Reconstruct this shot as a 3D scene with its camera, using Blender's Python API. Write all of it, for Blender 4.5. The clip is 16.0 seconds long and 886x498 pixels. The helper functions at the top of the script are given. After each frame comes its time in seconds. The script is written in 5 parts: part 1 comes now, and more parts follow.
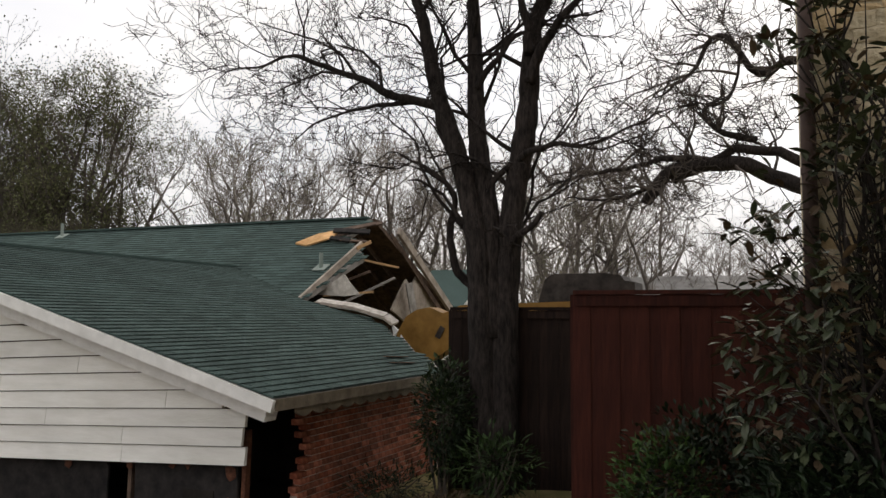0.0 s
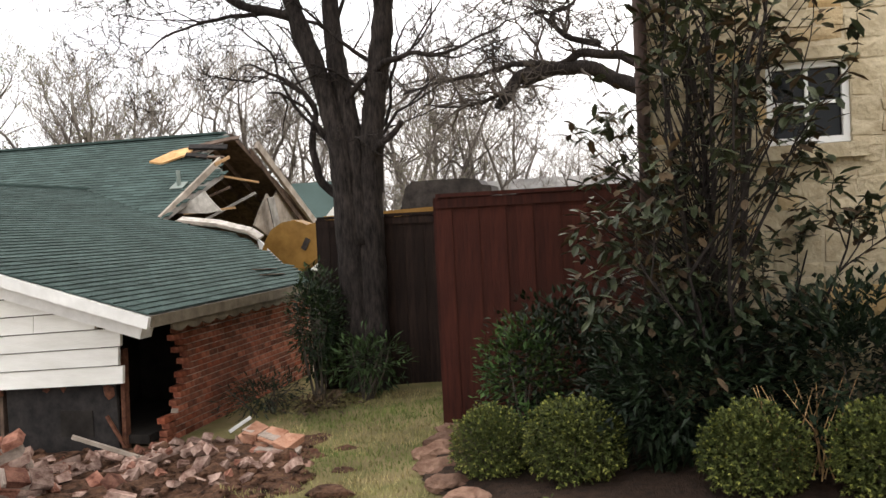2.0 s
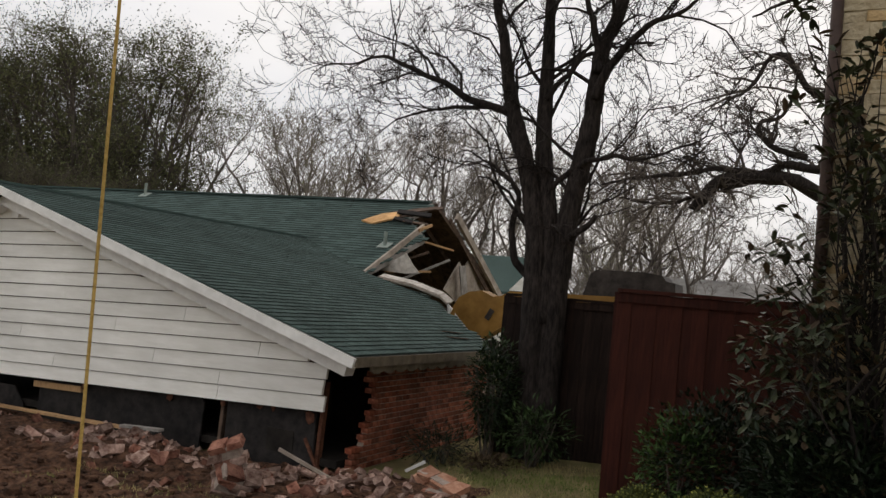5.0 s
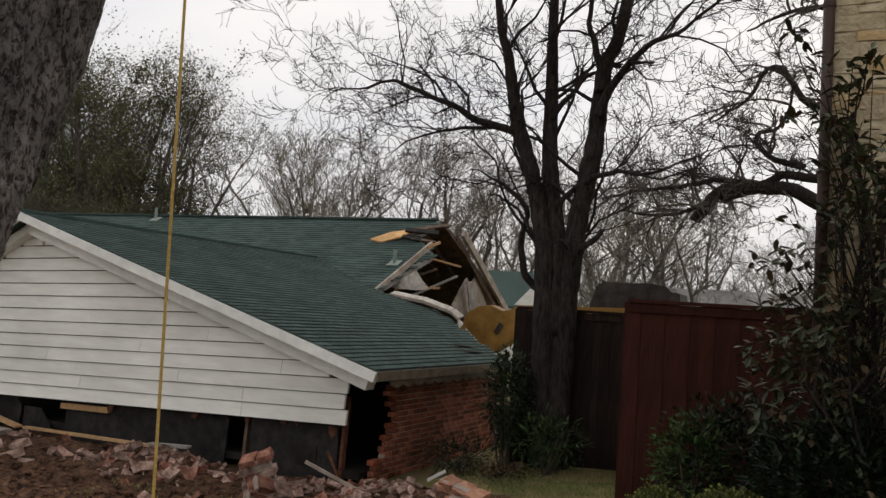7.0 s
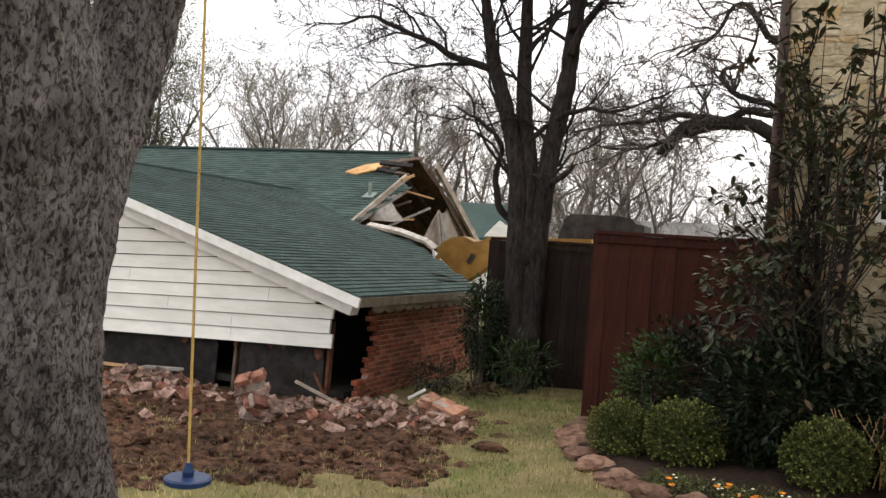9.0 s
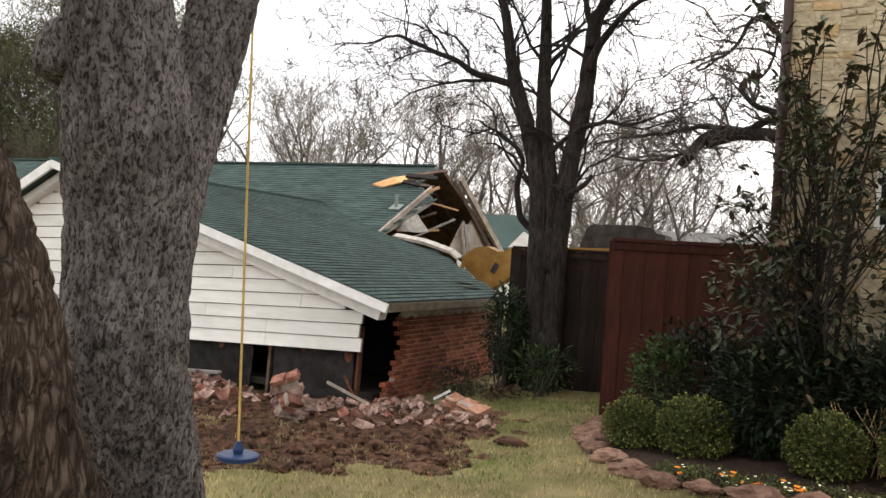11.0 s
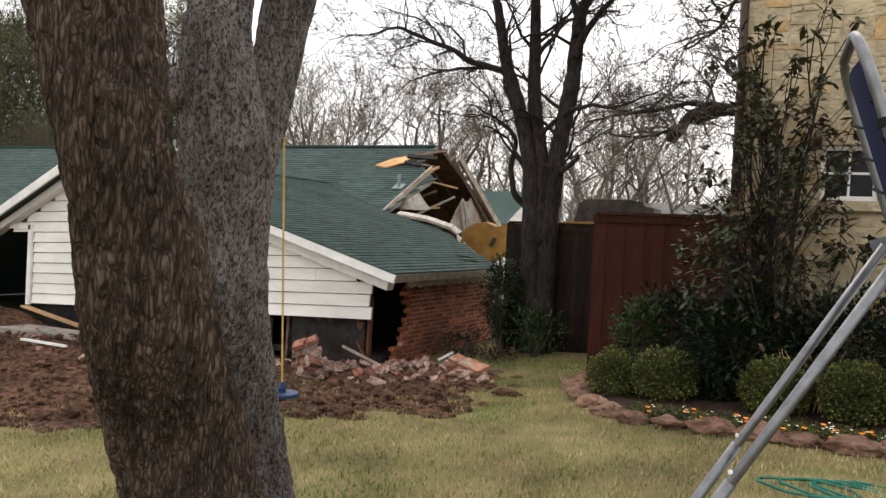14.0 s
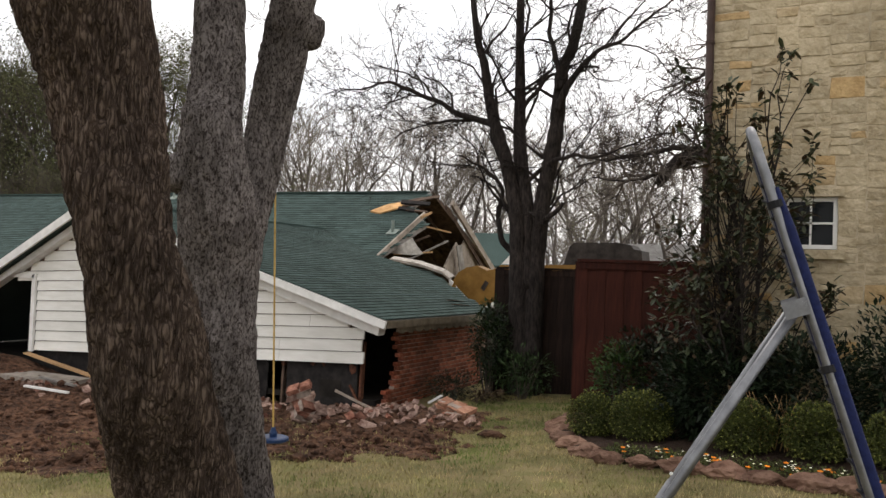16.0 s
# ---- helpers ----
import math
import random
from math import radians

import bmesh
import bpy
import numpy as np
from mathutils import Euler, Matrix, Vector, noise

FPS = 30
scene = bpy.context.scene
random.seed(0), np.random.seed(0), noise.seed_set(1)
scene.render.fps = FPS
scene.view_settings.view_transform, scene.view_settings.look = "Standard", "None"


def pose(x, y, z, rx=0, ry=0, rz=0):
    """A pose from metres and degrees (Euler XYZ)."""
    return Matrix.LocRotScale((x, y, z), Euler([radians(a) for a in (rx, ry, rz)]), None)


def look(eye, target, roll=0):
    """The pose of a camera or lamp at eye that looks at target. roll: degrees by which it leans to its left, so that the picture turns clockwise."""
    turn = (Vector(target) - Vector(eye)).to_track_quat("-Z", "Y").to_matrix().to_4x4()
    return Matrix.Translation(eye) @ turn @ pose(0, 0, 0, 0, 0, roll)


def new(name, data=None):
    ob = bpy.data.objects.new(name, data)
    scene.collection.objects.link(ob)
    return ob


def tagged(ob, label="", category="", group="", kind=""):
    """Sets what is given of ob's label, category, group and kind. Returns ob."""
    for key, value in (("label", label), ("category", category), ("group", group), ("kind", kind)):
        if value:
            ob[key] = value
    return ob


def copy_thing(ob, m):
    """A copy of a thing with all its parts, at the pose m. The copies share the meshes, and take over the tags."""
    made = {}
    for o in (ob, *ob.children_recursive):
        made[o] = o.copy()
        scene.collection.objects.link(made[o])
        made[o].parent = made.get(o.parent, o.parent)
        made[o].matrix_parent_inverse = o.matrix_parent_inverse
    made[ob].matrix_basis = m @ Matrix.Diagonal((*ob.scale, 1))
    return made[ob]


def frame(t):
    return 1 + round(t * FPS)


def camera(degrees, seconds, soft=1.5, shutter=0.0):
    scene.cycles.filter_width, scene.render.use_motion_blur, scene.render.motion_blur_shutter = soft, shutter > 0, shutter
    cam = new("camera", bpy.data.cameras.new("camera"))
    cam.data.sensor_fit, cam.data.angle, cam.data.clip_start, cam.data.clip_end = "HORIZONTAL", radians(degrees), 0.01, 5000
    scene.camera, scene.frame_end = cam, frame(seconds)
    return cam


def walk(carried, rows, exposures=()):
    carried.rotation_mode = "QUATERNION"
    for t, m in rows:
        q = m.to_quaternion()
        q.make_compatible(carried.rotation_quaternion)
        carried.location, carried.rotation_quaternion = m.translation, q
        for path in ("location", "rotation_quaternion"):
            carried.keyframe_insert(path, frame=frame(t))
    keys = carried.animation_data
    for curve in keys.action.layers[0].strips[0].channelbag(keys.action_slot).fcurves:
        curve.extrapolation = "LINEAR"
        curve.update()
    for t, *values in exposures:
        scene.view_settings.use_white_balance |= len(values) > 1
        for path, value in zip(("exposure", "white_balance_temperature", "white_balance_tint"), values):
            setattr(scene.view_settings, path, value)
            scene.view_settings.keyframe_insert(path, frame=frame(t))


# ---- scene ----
cam = camera(56.0, 16.0)
PATH = [
    (0, (4.896, -7.332, 2.171), (4.131, -5.492, 2.334), 0.3),
    (0.5, (4.901, -7.385, 2.169), (4.279, -5.49, 2.31), -1.2),
    (1, (4.929, -7.387, 2.171), (4.532, -5.431, 2.3), -2.5),
    (1.5, (4.95, -7.526, 2.114), (4.653, -5.549, 2.136), -3.0),
    (2, (4.956, -7.742, 2.121), (4.503, -5.795, 2.062), -2.9),
    (2.5, (5.053, -7.968, 2.15), (4.365, -6.092, 2.062), -3.0),
    (3, (5.044, -8.127, 2.15), (4.257, -6.288, 2.105), -2.3),
    (3.5, (5.142, -8.379, 2.136), (4.389, -6.528, 2.216), -0.4),
    (4, (5.146, -8.599, 2.138), (4.379, -6.76, 2.318), 2.2),
    (4.5, (5.176, -8.669, 2.15), (4.343, -6.857, 2.294), 4.6),
    (4.7, (5.197, -8.706, 2.155), (4.338, -6.903, 2.265), 5.4),
    (6.8, (5.215, -9.17, 2.12), (4.345, -7.378, 2.304), 4.4),
    (7, (5.225, -9.22, 2.115), (4.361, -7.423, 2.268), 4.0),
    (7.5, (5.268, -9.332, 2.105), (4.424, -7.521, 2.191), 4.5),
    (8, (5.251, -9.511, 2.100), (4.437, -7.684, 2.123), 3.8),
    (8.2, (5.272, -9.578, 2.095), (4.470, -7.746, 2.095), 3.7),
    (10.3, (5.414, -10.194, 2.064), (4.636, -8.351, 2.058), 4.2),
    (10.5, (5.461, -10.224, 2.049), (4.664, -8.39, 2.062), 3.9),
    (11, (5.592, -10.376, 2.019), (4.75, -8.562, 2.04), 3.8),
    (11.5, (5.693, -10.545, 1.997), (4.816, -8.747, 2.004), 3.7),
    (12, (5.819, -10.71, 1.996), (4.904, -8.931, 1.982), 3.3),
    (12.5, (5.906, -10.908, 1.96), (4.978, -9.136, 1.932), 3.1),
    (13, (5.965, -11.178, 1.967), (5.067, -9.391, 1.925), 2.9),
    (13.5, (6.016, -11.385, 1.968), (5.158, -9.579, 1.923), 3.0),
    (14, (6.119, -11.518, 1.985), (5.278, -9.704, 1.951), 2.7),
    (14.5, (6.185, -11.653, 2.036), (5.363, -9.83, 2.018), 2.4),
    (15, (6.229, -11.729, 2.057), (5.413, -9.902, 2.062), 2.4),
    (15.5, (6.364, -11.842, 2.092), (5.539, -10.02, 2.131), 2.3),
    (16, (6.508, -11.946, 2.12), (5.665, -10.134, 2.18), 2.2),
]
WARM = (6900, 12)
STOPS = [(0, -0.27), (0.5, -0.24), (1.0, 0.0), (1.5, 0.52), (2.0, 0.82), (3.0, 0.7), (3.5, 0.48), (4.0, -0.15), (4.5, -0.45), (7.0, -0.47), (7.5, -0.42), (8.0, 0.02), (8.5, 0.36), (10.5, 0.6), (12.5, 0.6), (14.5, 0.4), (16.0, 0.12)]
walk(cam, [(t, look(eye, target, roll)) for t, eye, target, roll in PATH], [(t, s, *WARM) for t, s in STOPS])

# ---- light ----
world = bpy.data.worlds.new("overcast_sky")
scene.world = world
world.use_nodes = True
wt = world.node_tree
wt.nodes.clear()
w_out = wt.nodes.new("ShaderNodeOutputWorld")
w_bg = wt.nodes.new("ShaderNodeBackground")
w_sky = wt.nodes.new("ShaderNodeTexSky")
w_sky.sky_type = 'NISHITA'
w_sky.sun_disc = False
w_sky.sun_elevation = radians(48)
w_sky.sun_rotation = radians(15)
w_sky.dust_density = 4.0
w_gain = wt.nodes.new("ShaderNodeMix")
w_gain.data_type = 'RGBA'
w_gain.blend_type = 'MULTIPLY'
w_gain.inputs[0].default_value = 1.0
w_gain.inputs[7].default_value = (0.09, 0.09, 0.09, 1)
w_tc = wt.nodes.new("ShaderNodeTexCoord")
w_map = wt.nodes.new("ShaderNodeMapping")
w_map.inputs["Scale"].default_value = (1.5, 1.5, 4.0)
w_noise = wt.nodes.new("ShaderNodeTexNoise")
w_noise.inputs["Scale"].default_value = 1.6
w_noise.inputs["Detail"].default_value = 6
w_ramp = wt.nodes.new("ShaderNodeValToRGB")
w_ramp.color_ramp.elements[0].position, w_ramp.color_ramp.elements[0].color = 0.3, (0.78, 0.82, 0.89, 1)
w_ramp.color_ramp.elements[1].position, w_ramp.color_ramp.elements[1].color = 0.68, (1.0, 1.0, 1.0, 1)
w_mix = wt.nodes.new("ShaderNodeMix")
w_mix.data_type = 'RGBA'
w_mix.inputs[0].default_value = 0.85
wt.links.new(w_sky.outputs[0], w_gain.inputs[6])
wt.links.new(w_tc.outputs["Generated"], w_map.inputs[0])
wt.links.new(w_map.outputs[0], w_noise.inputs[0])
wt.links.new(w_noise.outputs[0], w_ramp.inputs[0])
wt.links.new(w_gain.outputs[2], w_mix.inputs[6])
wt.links.new(w_ramp.outputs[0], w_mix.inputs[7])
wt.links.new(w_mix.outputs[2], w_bg.inputs[0])
w_bg.inputs[1].default_value = 1.48
wt.links.new(w_bg.outputs[0], w_out.inputs[0])
sun = new("sun", bpy.data.lights.new("sun", 'SUN'))
sun.data.energy = 0.55
sun.data.angle = radians(25)
sun.data.color = (1.0, 0.96, 0.9)
sun.matrix_world = look((-3, 12, 18), (0, 0, 0))

# ---- materials ----


def mat(name, c1, c2, rough=0.8, scale=6.0, bump=0.3, bscale=40.0, metal=0.0, stretch=(1, 1, 1), big=0.25, rand=0.0, island=0.0, spec=0.15, dist=0.02):
    """Two colours mixed by fine noise, a broad stain over them, relief; rand or island: spread of value between pieces."""
    m = bpy.data.materials.new(name)
    m.use_nodes = True
    nt = m.node_tree
    p = nt.nodes["Principled BSDF"]
    p.inputs["Roughness"].default_value = rough
    p.inputs["Metallic"].default_value = metal
    p.inputs["Specular IOR Level"].default_value = spec
    tc = nt.nodes.new("ShaderNodeTexCoord")
    mp = nt.nodes.new("ShaderNodeMapping")
    mp.inputs["Scale"].default_value = stretch
    nt.links.new(tc.outputs["Object"], mp.inputs[0])
    n1 = nt.nodes.new("ShaderNodeTexNoise")
    n1.inputs["Scale"].default_value = scale
    n1.inputs["Detail"].default_value = 8
    n1.inputs["Roughness"].default_value = 0.65
    nt.links.new(mp.outputs[0], n1.inputs[0])
    r1 = nt.nodes.new("ShaderNodeValToRGB")
    r1.color_ramp.elements[0].position, r1.color_ramp.elements[0].color = 0.35, (*c1, 1)
    r1.color_ramp.elements[1].position, r1.color_ramp.elements[1].color = 0.65, (*c2, 1)
    nt.links.new(n1.outputs[0], r1.inputs[0])
    n2 = nt.nodes.new("ShaderNodeTexNoise")
    n2.inputs["Scale"].default_value = 0.9
    n2.inputs["Detail"].default_value = 4
    nt.links.new(tc.outputs["Object"], n2.inputs[0])
    mr = nt.nodes.new("ShaderNodeMapRange")
    mr.inputs[1].default_value, mr.inputs[2].default_value = 0.3, 0.7
    mr.inputs[3].default_value, mr.inputs[4].default_value = 1 - big, 1 + big
    nt.links.new(n2.outputs[0], mr.inputs[0])
    value = mr.outputs[0]
    if rand or island:
        if rand:
            info = nt.nodes.new("ShaderNodeObjectInfo").outputs["Random"]
        else:
            info = nt.nodes.new("ShaderNodeNewGeometry").outputs["Random Per Island"]
        ra = nt.nodes.new("ShaderNodeMapRange")
        ra.inputs[3].default_value, ra.inputs[4].default_value = 1 - (rand or island), 1 + (rand or island)
        nt.links.new(info, ra.inputs[0])
        mu = nt.nodes.new("ShaderNodeMath")
        mu.operation = 'MULTIPLY'
        nt.links.new(value, mu.inputs[0])
        nt.links.new(ra.outputs[0], mu.inputs[1])
        value = mu.outputs[0]
    mx = nt.nodes.new("ShaderNodeVectorMath")
    mx.operation = 'SCALE'
    nt.links.new(r1.outputs[0], mx.inputs[0])
    nt.links.new(value, mx.inputs["Scale"])
    nt.links.new(mx.outputs[0], p.inputs["Base Color"])
    if bump:
        n3 = nt.nodes.new("ShaderNodeTexNoise")
        n3.inputs["Scale"].default_value = bscale
        n3.inputs["Detail"].default_value = 6
        nt.links.new(mp.outputs[0], n3.inputs[0])
        b = nt.nodes.new("ShaderNodeBump")
        b.inputs["Strength"].default_value = bump
        b.inputs["Distance"].default_value = dist
        nt.links.new(n3.outputs[0], b.inputs["Height"])
        nt.links.new(b.outputs[0], p.inputs["Normal"])
    return m


def furrow(m, scale, dark, light, stretch, depth, band=(0.43, 0.54)):
    """Broken upright plates with dark furrows, from ridged noise in colour and relief."""
    nt = m.node_tree
    p = nt.nodes["Principled BSDF"]
    old = p.inputs["Base Color"].links[0].from_socket
    tc = nt.nodes.new("ShaderNodeTexCoord")
    mp = nt.nodes.new("ShaderNodeMapping")
    mp.inputs["Scale"].default_value = stretch
    nt.links.new(tc.outputs["Object"], mp.inputs[0])
    nz = nt.nodes.new("ShaderNodeTexNoise")
    nz.inputs["Scale"].default_value = scale
    nz.inputs["Detail"].default_value = 9
    nz.inputs["Roughness"].default_value = 0.7
    nz.inputs["Distortion"].default_value = 0.6
    nt.links.new(mp.outputs[0], nz.inputs[0])
    rp = nt.nodes.new("ShaderNodeValToRGB")
    e = rp.color_ramp.elements
    e[0].position, e[0].color = band[0], (*dark, 1)
    e[1].position, e[1].color = band[1], (*light, 1)
    nt.links.new(nz.outputs[0], rp.inputs[0])
    mix = nt.nodes.new("ShaderNodeMix")
    mix.data_type = 'RGBA'
    mix.blend_type = 'MULTIPLY'
    mix.inputs[0].default_value = 1.0
    nt.links.new(old, mix.inputs[6])
    nt.links.new(rp.outputs[0], mix.inputs[7])
    nt.links.new(mix.outputs[2], p.inputs["Base Color"])
    b = nt.nodes.new("ShaderNodeBump")
    b.inputs["Strength"].default_value = depth
    b.inputs["Distance"].default_value = 0.02
    nt.links.new(nz.outputs[0], b.inputs["Height"])
    nt.links.new(b.outputs[0], p.inputs["Normal"])
    return m


def tint_pieces(m, colour, share):
    """A share of the pieces takes another colour, by each object's random number."""
    nt = m.node_tree
    p = nt.nodes["Principled BSDF"]
    old = p.inputs["Base Color"].links[0].from_socket
    info = nt.nodes.new("ShaderNodeObjectInfo")
    frac = nt.nodes.new("ShaderNodeMath")
    frac.operation = 'MULTIPLY'
    frac.inputs[1].default_value = 7.31
    fr2 = nt.nodes.new("ShaderNodeMath")
    fr2.operation = 'FRACT'
    cmp_ = nt.nodes.new("ShaderNodeMapRange")
    cmp_.inputs[1].default_value, cmp_.inputs[2].default_value = 1 - share, min(1.0, 1 - share + 0.15)
    nt.links.new(info.outputs["Random"], frac.inputs[0])
    nt.links.new(frac.outputs[0], fr2.inputs[0])
    nt.links.new(fr2.outputs[0], cmp_.inputs[0])
    mix = nt.nodes.new("ShaderNodeMix")
    mix.data_type = 'RGBA'
    mix.blend_type = 'MULTIPLY'
    nt.links.new(cmp_.outputs[0], mix.inputs[0])
    nt.links.new(old, mix.inputs[6])
    mix.inputs[7].default_value = (*colour, 1)
    nt.links.new(mix.outputs[2], p.inputs["Base Color"])
    return m


M_lawn = mat("lawn_soil", (0.2, 0.155, 0.08), (0.125, 0.12, 0.045), 0.95, 3.0, 0.8, 60, big=0.35)
M_blade = mat("grass_blade", (0.37, 0.29, 0.145), (0.2, 0.205, 0.07), 0.7, 1.2, 0, island=0.35, big=0.3)
M_greenblade = mat("green_blade", (0.06, 0.095, 0.02), (0.15, 0.185, 0.05), 0.7, 1.2, 0, island=0.35, big=0.3)
M_soil = mat("turned_soil", (0.018, 0.009, 0.006), (0.14, 0.074, 0.045), 0.95, 9.0, 1.0, 22, big=0.35, dist=0.05)
M_mulch = mat("bed_mulch", (0.018, 0.012, 0.009), (0.045, 0.027, 0.018), 0.95, 14.0, 1.0, 45, big=0.3)
M_shingle = mat("green_shingle", (0.040, 0.066, 0.060), (0.072, 0.104, 0.095), 0.92, 60.0, 0.5, 220, island=0.24, big=0.1)
M_shingle_o = mat("green_shingle_tab", (0.040, 0.066, 0.060), (0.072, 0.104, 0.095), 0.92, 60.0, 0.5, 220, rand=0.24, big=0.1)
# darker than the shingles, so every course carries its shadow line in colour
M_buttshade = mat("shingle_butt_shadow", (0.022, 0.035, 0.032), (0.046, 0.066, 0.06), 0.95, 5.0, 0.3, 90)
M_siding = mat("white_siding", (0.68, 0.665, 0.61), (0.8, 0.785, 0.74), 0.6, 2.5, 0.15, 30, stretch=(0.5, 1, 3), rand=0.05, big=0.08)
M_trim = mat("white_trim", (0.68, 0.67, 0.64), (0.8, 0.79, 0.76), 0.6, 5.0, 0.2, 25, big=0.1)
M_beige = mat("beige_fascia", (0.12, 0.098, 0.07), (0.21, 0.175, 0.13), 0.75, 5.0, 0.25, 30, big=0.2)
M_brick = tint_pieces(mat("red_brick", (0.15, 0.046, 0.028), (0.32, 0.125, 0.076), 0.9, 14.0, 0.6, 70, rand=0.5), (0.75, 0.62, 0.55), 0.3)
M_mortar = mat("mortar", (0.25, 0.195, 0.16), (0.4, 0.33, 0.28), 0.95, 16.0, 0.6, 60)
M_tan = mat("weathered_tan_board", (0.26, 0.215, 0.175), (0.44, 0.38, 0.32), 0.85, 4.0, 0.3, 20, big=0.3)
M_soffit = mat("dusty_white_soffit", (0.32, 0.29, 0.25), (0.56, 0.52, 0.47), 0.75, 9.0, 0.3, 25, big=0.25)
M_concrete = mat("weathered_concrete", (0.2, 0.17, 0.14), (0.34, 0.3, 0.26), 0.9, 6.0, 0.4, 40, big=0.25)
# far roof's grey, with the haze before it mixed into the tone
M_hazeroof = mat("hazed_grey_roofing", (0.22, 0.21, 0.2), (0.32, 0.31, 0.295), 0.9, 3.0, 0.2, 20)
M_split = mat("split_timber", (0.5, 0.27, 0.11), (0.68, 0.42, 0.2), 0.8, 9.0, 0.3, 30)
M_redwood = mat("red_sheathing_wood", (0.06, 0.026, 0.017), (0.16, 0.07, 0.042), 0.85, 12.0, 0.3, 30)
M_rubble = tint_pieces(mat("rubble_brick", (0.11, 0.05, 0.036), (0.47, 0.335, 0.275), 0.92, 9.0, 0.7, 40, rand=0.45), (0.62, 0.42, 0.36), 0.35)
M_tar = mat("tar_paper", (0.012, 0.011, 0.011), (0.032, 0.028, 0.026), 0.85, 6.0, 0.4, 18, big=0.3)
# near-black colour that stands in for the shade of rooms and holes
M_shade = mat("painted_interior_shade", (0.012, 0.010, 0.009), (0.03, 0.026, 0.022), 0.95, 3.0, 0.3, 10)
M_rawwood = mat("raw_timber", (0.34, 0.20, 0.10), (0.52, 0.33, 0.17), 0.8, 5.0, 0.3, 30, stretch=(6, 6, 1))
M_oldwood = mat("old_timber", (0.055, 0.038, 0.03), (0.14, 0.095, 0.07), 0.85, 6.0, 0.4, 30)
M_greywood = mat("weathered_panel", (0.17, 0.155, 0.14), (0.33, 0.31, 0.285), 0.85, 4.0, 0.3, 20)
M_fence = mat("stained_fence", (0.024, 0.0062, 0.0038), (0.05, 0.0125, 0.0075), 0.75, 4.0, 0.35, 24, stretch=(6, 6, 0.6), rand=0.2, big=0.2)
M_fence_dark = mat("dark_fence", (0.01, 0.006, 0.005), (0.026, 0.015, 0.011), 0.8, 4.0, 0.35, 24, stretch=(6, 6, 0.6), rand=0.25)
M_stone = tint_pieces(mat("cream_limestone", (0.38, 0.305, 0.195), (0.56, 0.475, 0.335), 0.9, 7.0, 0.75, 18, rand=0.09, big=0.12, dist=0.04), (1.0, 0.8, 0.55), 0.12)
M_joint = mat("stone_joint", (0.44, 0.365, 0.25), (0.56, 0.48, 0.35), 0.95, 12.0, 0.5, 50)
M_win = mat("window_paint", (0.74, 0.74, 0.72), (0.82, 0.82, 0.8), 0.4, 8, 0, big=0.04)
M_bark = mat("furrowed_bark", (0.075, 0.056, 0.044), (0.2, 0.158, 0.13), 0.92, 9.0, 1.0, 26, stretch=(1, 1, 0.35), big=0.3, dist=0.04)
M_bark_grey = mat("grey_bark", (0.11, 0.098, 0.092), (0.25, 0.228, 0.215), 0.92, 11.0, 1.0, 34, stretch=(1, 1, 0.55), big=0.28, dist=0.03)
M_treebark = mat("dark_bark", (0.010, 0.008, 0.0075), (0.046, 0.037, 0.033), 0.92, 22.0, 1.0, 40, stretch=(1, 1, 0.25), big=0.3)
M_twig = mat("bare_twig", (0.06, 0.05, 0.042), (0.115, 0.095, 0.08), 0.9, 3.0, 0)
# paler than the near twigs: distance haze is put into the colour
M_hazetwig = mat("hazed_far_twig", (0.15, 0.13, 0.112), (0.24, 0.212, 0.182), 0.9, 1.0, 0)
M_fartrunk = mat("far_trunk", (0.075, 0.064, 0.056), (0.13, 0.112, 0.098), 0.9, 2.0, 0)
M_budleaf = mat("spring_bud", (0.16, 0.17, 0.09), (0.24, 0.23, 0.13), 0.8, 1.0, 0, island=0.3)
M_olive = mat("olive_leaf", (0.075, 0.085, 0.036), (0.165, 0.172, 0.08), 0.7, 1.0, 0, island=0.35)
M_magleaf = mat("magnolia_leaf", (0.02, 0.028, 0.014), (0.065, 0.074, 0.038), 0.44, 5.0, 0, island=0.45, spec=0.28)
M_magbrown = mat("magnolia_leaf_underside", (0.045, 0.03, 0.018), (0.095, 0.064, 0.037), 0.7, 5.0, 0, island=0.3)
M_holly = mat("dark_shrub_leaf", (0.005, 0.010, 0.005), (0.016, 0.027, 0.011), 0.46, 4.0, 0, island=0.45, spec=0.2)
M_sucker = mat("privet_leaf", (0.012, 0.026, 0.009), (0.045, 0.072, 0.024), 0.5, 4.0, 0, island=0.45)
M_bright = mat("bright_shrub_leaf", (0.02, 0.046, 0.011), (0.055, 0.095, 0.024), 0.5, 4.0, 0, island=0.4)
M_boxtip = mat("boxwood_tip", (0.16, 0.175, 0.04), (0.32, 0.32, 0.09), 0.55, 5.0, 0, island=0.4)
M_slab = mat("orange_brick", (0.26, 0.115, 0.07), (0.44, 0.25, 0.17), 0.92, 9.0, 0.6, 40, rand=0.15)
M_box = mat("boxwood_leaf", (0.028, 0.040, 0.010), (0.10, 0.112, 0.03), 0.55, 5.0, 0, island=0.4)
M_rock = mat("border_sandstone", (0.09, 0.047, 0.032), (0.23, 0.14, 0.1), 0.92, 5.0, 0.9, 16, rand=0.3, big=0.2, dist=0.04)
M_steel = mat("galvanised_tube", (0.15, 0.155, 0.165), (0.23, 0.235, 0.245), 0.38, 12.0, 0.05, 80, metal=0.75, big=0.08)
M_blue = mat("blue_fabric", (0.007, 0.011, 0.045), (0.012, 0.019, 0.075), 0.75, 30.0, 0.2, 200, big=0.12)
